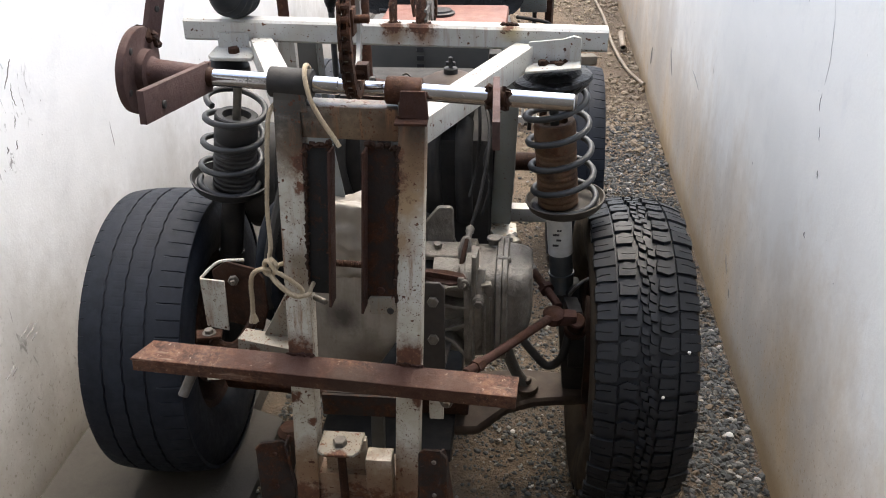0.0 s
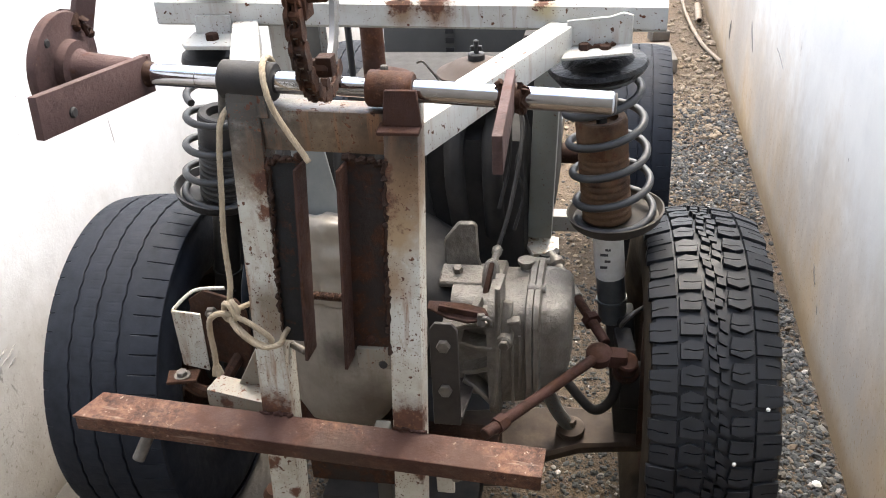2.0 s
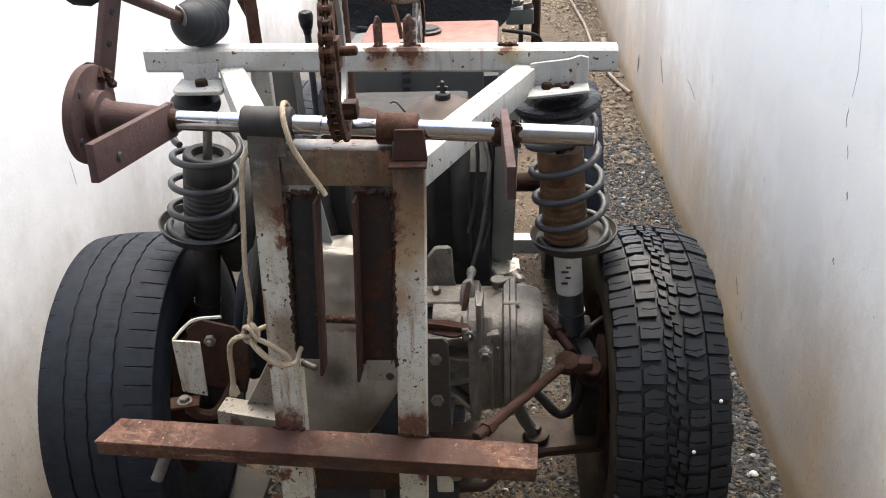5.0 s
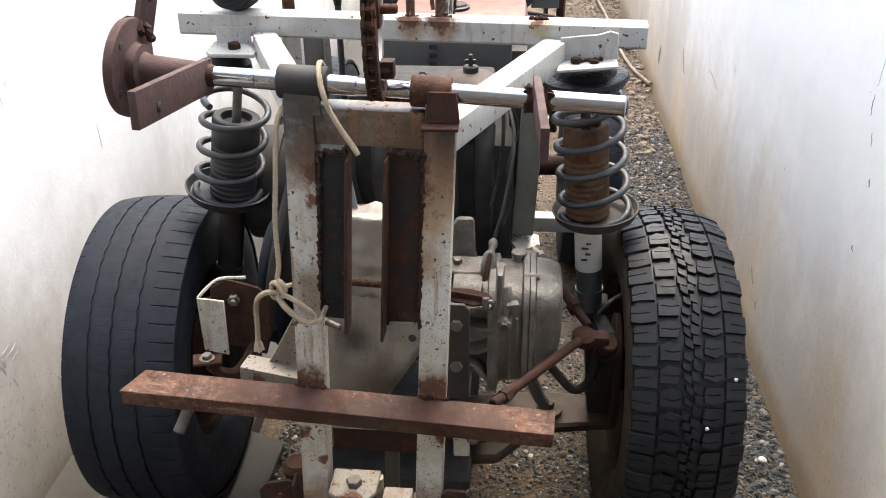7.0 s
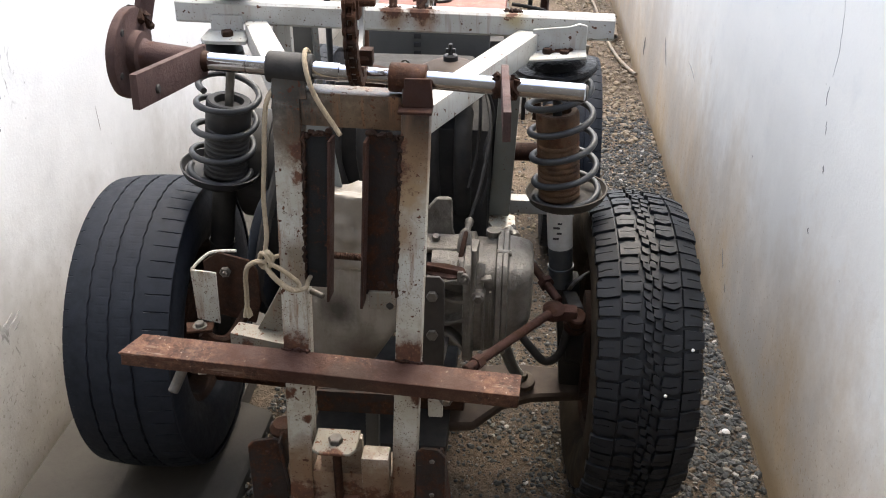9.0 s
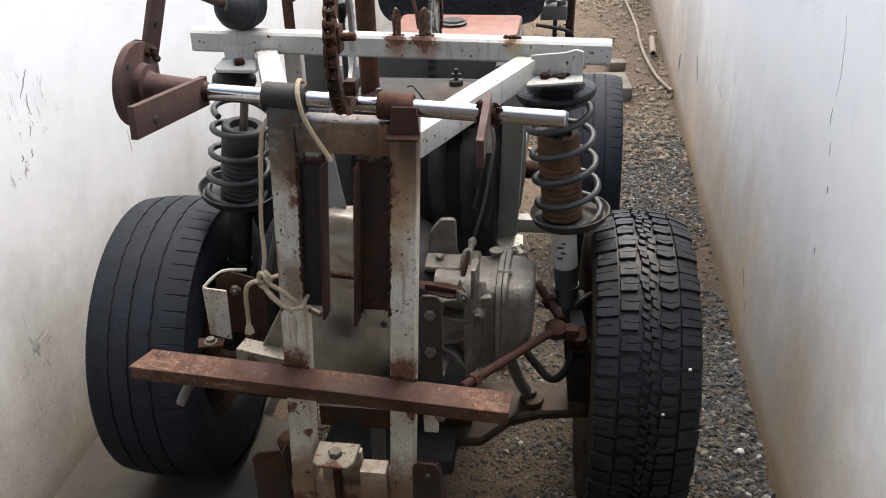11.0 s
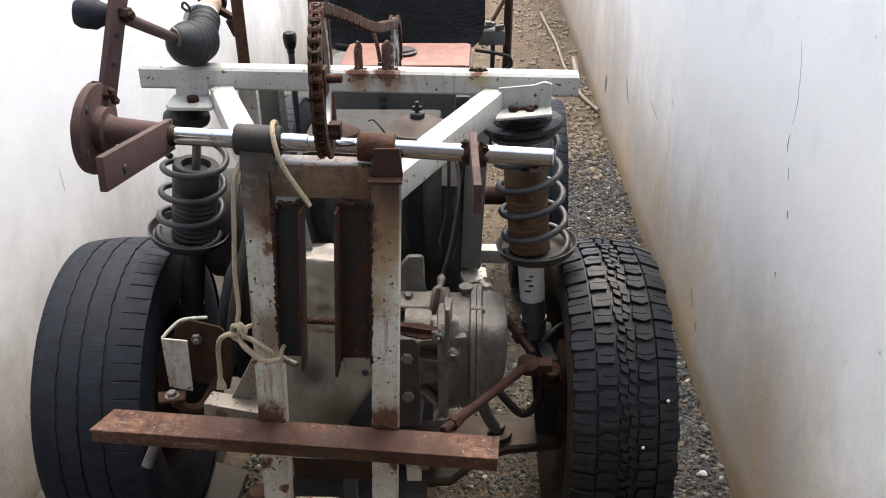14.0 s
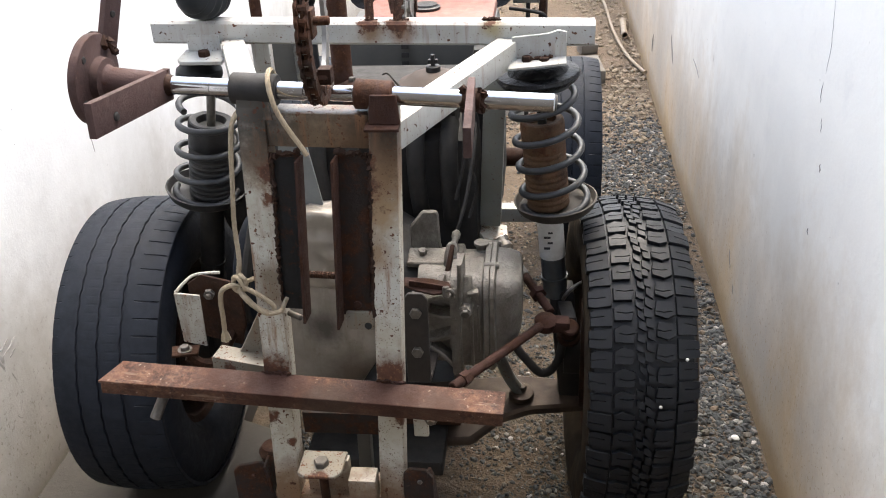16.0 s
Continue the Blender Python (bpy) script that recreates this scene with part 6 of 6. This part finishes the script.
part("chassis_rail", bar((-0.41, 1.75, 0.34), (-0.41, 3.10, 0.34), 0.05, 0.06, (0, 0, 1), 0.004), paint_grey, buggy, "grey side rail of the floor frame")
part("rear_axle", rod((-0.66, 2.72, 0.31), (0.14, 2.72, 0.31), 0.03, 20), rust_dark, buggy, "dark rear axle tube")

# fuel tank, seat and the rest behind the beam
tank = part("fuel_tank", span((-0.405, 2.03, 0.60), (-0.055, 2.25, 0.915), 0.018), tank_paint, buggy, "dark olive steel fuel tank")
part("tank_top", span((-0.365, 2.035, 0.910), (-0.060, 2.24, 0.938), 0.012), red_paint, tank, "faded red top")
part("filler_cap", lathe([(0, 0), (0, 0.032), (0.004, 0.034), (0.008, 0.034), (0.010, 0.028), (0.014, 0.026), (0.014, 0)], (-0.222, 2.13, 0.936), (-0.222, 2.13, 1.0), 32), black_metal, tank, "black filler cap")
part("strap_chain", join(*[box((0.018, 0.004, 0.012), pose(-0.262, 2.024, 0.78 + 0.02 * i), 0.002) for i in range(9)]), black_metal, tank, "black buckled strap")


def seat_shell():
    """A rounded bucket backrest, slightly hollow, with full lower corners."""
    bm = bmesh.new()
    nx, nz = 26, 20
    grids = []
    for off in (0.0, 0.055):
        g = []
        for j in range(nz + 1):
            v = (j / nz) ** 1.4
            row = []
            for i in range(nx + 1):
                u = 2 * i / nx - 1
                drop = min(v / 0.16, 1.0)
                half = 0.264 * (0.76 + 0.26 * (1 - (1 - drop) ** 2.4) ** 0.5)
                z = 0.752 + 0.70 * v + 0.014 * abs(u) ** 4 * (1 - drop)
                y = 2.86 + 0.12 * v - 0.035 * u * u + off * (1 - 0.6 * abs(u) ** 6) * (0.4 + 0.6 * drop) + 0.010 * math.cos(3 * u) * (off == 0)
                row.append(bm.verts.new((-0.294 + half * u, y, z)))
            g.append(row)
        grids.append(g)
    a, b = grids
    for j in range(nz):
        for i in range(nx):
            bm.faces.new((a[j][i], a[j][i + 1], a[j + 1][i + 1], a[j + 1][i]))
            bm.faces.new((b[j][i + 1], b[j][i], b[j + 1][i], b[j + 1][i + 1]))
    rim = [(0, i) for i in range(nx)] + [(j, nx) for j in range(nz)] + [(nz, i) for i in range(nx, 0, -1)] + [(j, 0) for j in range(nz, 0, -1)]
    for (j0, i0), (j1, i1) in zip(rim, rim[1:] + rim[:1]):
        bm.faces.new((a[j0][i0], b[j0][i0], b[j1][i1], a[j1][i1]))
    return bm


seat = part("seat_back", seat_shell(), vinyl, buggy, "black vinyl seat back", 60)
part("lower_seam", sweep(smooth_path([(-0.494, 2.822, 0.782), (-0.40, 2.846, 0.765), (-0.294, 2.856, 0.760), (-0.19, 2.846, 0.765), (-0.098, 2.822, 0.782)], 6), 0.006, 8), black_metal, seat, "black seam along the lower edge")
part("seat_tube", bar((-0.115, 2.88, 0.36), (-0.125, 2.90, 0.80), 0.045, 0.03), paint_grey, buggy, "grey seat support tube")
bat = part("switch_box", span((-0.045, 2.955, 0.745), (0.042, 3.03, 0.792), 0.004), paint_grey, buggy, "grey-green switch box")
part("box_lid", join(bar((-0.030, 2.98, 0.801), (0.010, 2.99, 0.808), 0.025, 0.014), bar((0.008, 2.96, 0.800), (0.038, 2.96, 0.805), 0.014, 0.018), rod((-0.012, 2.975, 0.806), (-0.012, 2.975, 0.820), 0.012, 14)), alloy, bat)
part("box_cable", sweep(smooth_path([(-0.055, 2.934, 0.735), (0.000, 2.911, 0.733), (0.052, 2.911, 0.720), (0.062, 2.934, 0.684), (0.025, 2.958, 0.654), (-0.020, 2.982, 0.648)], 8), 0.006, 8), black_grime, bat, "black looped cable")
part("box_post", bar((0.045, 3.045, 0.30), (0.060, 3.09, 1.10), 0.024, 0.024), rust_dark, buggy, "thin dark rusty post")
part("box_stay", bar((-0.004, 3.042, 0.30), (0.003, 3.006, 0.748), 0.014, 0.014), black_metal, buggy)
part("diagonal_stay", rod((-0.010, 2.99, 0.80), (0.060, 3.08, 0.903), 0.007, 10), rust_brown, buggy)
gl = part("gear_lever", rod((-0.455, 1.965, 0.70), (-0.453, 1.955, 1.000), 0.007, 12), black_metal, buggy, "gear lever with a black knob")
part("lever_knob", lathe([(0, 0), (0, 0.008), (0.010, 0.009), (0.012, 0.011), (0.022, 0.014), (0.038, 0.0155), (0.046, 0.013), (0.049, 0.007), (0.049, 0)], (-0.453, 1.955, 0.985), (-0.453, 1.95, 1.1), 24), vinyl, gl, "black lever knob")

# ---- loose things ----
def rope_twist(path, r, turns_per_m=48):
    """Three strands twisted round the path."""
    out = []
    for k in range(3):
        pts, s = [], 0.0
        side = None
        for i, p in enumerate(path):
            d = (path[min(i + 1, len(path) - 1)] - path[max(i - 1, 0)]).normalized()
            if side is None:
                side = d.cross(Vector((0, 1, 0.2))).normalized()
            side = (side - d * side.dot(d)).normalized()
            up = d.cross(side)
            if i:
                s += (p - path[i - 1]).length
            a = 2 * math.pi * (s * turns_per_m + k / 3)
            pts.append(p + 0.24 * r * (side * math.cos(a) + up * math.sin(a)))
        out.append(sweep(pts, r * 0.76, 8))
    return join(*out)


rope = thing("rope", (-0.39, 1.13, 0.67), "knotted off-white cotton rope looped over the shaft sleeve and post", "rope")
part("hanging_strand", rope_twist(smooth_path([(-0.322, 1.225, 1.06), (-0.3225, 1.212, 1.083), (-0.322, 1.192, 1.0905), (-0.319, 1.172, 1.082), (-0.313, 1.160, 1.062), (-0.306, 1.157, 1.042), (-0.292, 1.154, 1.017), (-0.279, 1.150, 0.999), (-0.270, 1.146, 0.986)], 10), 0.0038), rope_fibre, rope)
part("long_strand", rope_twist(smooth_path([(-0.336, 1.226, 1.060), (-0.360, 1.20, 1.045), (-0.374, 1.168, 1.03), (-0.379, 1.156, 0.995), (-0.3815, 1.145, 0.945), (-0.3855, 1.136, 0.888), (-0.3835, 1.126, 0.835), (-0.386, 1.122, 0.815), (-0.388, 1.122, 0.802)], 12), 0.0038), rope_fibre, rope)
part("knot", rope_twist(smooth_path([(-0.388, 1.126, 0.807), (-0.380, 1.114, 0.812), (-0.374, 1.112, 0.802), (-0.382, 1.113, 0.787), (-0.394, 1.116, 0.789), (-0.394, 1.120, 0.805), (-0.384, 1.112, 0.809), (-0.376, 1.110, 0.795), (-0.366, 1.112, 0.787), (-0.350, 1.113, 0.774), (-0.339, 1.116, 0.759), (-0.345, 1.114, 0.750), (-0.362, 1.112, 0.759), (-0.378, 1.112, 0.777), (-0.386, 1.112, 0.792)], 9), 0.0038), rope_fibre, rope)
part("knot", rope_twist(smooth_path([(-0.386, 1.112, 0.789), (-0.374, 1.104, 0.777), (-0.358, 1.106, 0.759), (-0.346, 1.110, 0.751), (-0.330, 1.116, 0.752), (-0.330, 1.135, 0.752), (-0.330, 1.165, 0.755), (-0.345, 1.185, 0.762), (-0.378, 1.182, 0.769), (-0.392, 1.150, 0.779), (-0.388, 1.122, 0.792)], 9), 0.0038), rope_fibre, rope)
part("tail", rope_twist(smooth_path([(-0.386, 1.116, 0.793), (-0.400, 1.112, 0.796), (-0.414, 1.114, 0.785), (-0.421, 1.120, 0.762), (-0.424, 1.125, 0.732), (-0.427, 1.128, 0.705)], 10), 0.0040), rope_fibre, rope)
part("frayed_end", join(*[sweep([Vector((-0.427, 1.128, 0.707)), Vector((-0.427 + 0.003 * math.cos(a), 1.128 + 0.003 * math.sin(a), 0.699)), Vector((-0.427 + 0.005 * math.cos(a), 1.128 + 0.005 * math.sin(a), 0.689))], 0.0032, 6) for a in (0.3, 1.5, 2.6, 3.8, 5.2)]), rope_fibre, rope)

solid("garden_hose", sweep(smooth_path([(0.400, 6.75, 0.012), (0.425, 6.3, 0.012), (0.452, 5.85, 0.012), (0.462, 5.3, 0.012), (0.500, 4.80, 0.014), (0.552, 4.52, 0.02), (0.567, 4.44, 0.03)], 10), 0.009, 10), hose_tan, "tan hose lying on the soil along the wall", "hose")
solid("metal_pipe", lathe([(0, 0.013), (0, 0.018), (0.30, 0.018), (0.30, 0.013)], (0.518, 5.14, 0.02), (0.535, 5.62, 0.03), 16, True), hose_tan, "short rusty pipe offcut on the soil", "pipe")
solid("concrete_slab", box((0.34, 0.26, 0.07), (0.185, 4.48, 0.03, 1, 0, 6), 0.012), pale_concrete, "broken pale concrete slab on the soil", "slab")
solid("white_stone", lathe([(0, 0), (0.001, 0.009), (0.005, 0.011), (0.010, 0.007), (0.012, 0)], (0.515, 1.74, 0.0), (0.519, 1.745, 0.03), 7), label_white, "angular white stone lying on the gravel", "stone")
solid("brick_offcut", box((0.10, 0.06, 0.05), (0.30, 4.9, 0.02, 3, 4, 25), 0.008), pale_concrete, "broken lump of concrete on the soil", "rubble")
solid("white_crate", join(*[span((-0.10 + 0.028 * i, 3.9, 0.0), (-0.086 + 0.028 * i, 3.92, 0.30), 0.002) for i in range(6)], span((-0.11, 3.92, 0.0), (0.08, 3.94, 0.03), 0.002), span((-0.11, 3.92, 0.27), (0.08, 3.94, 0.30), 0.002)), label_white, "pale slatted crate side standing on the soil", "crate")
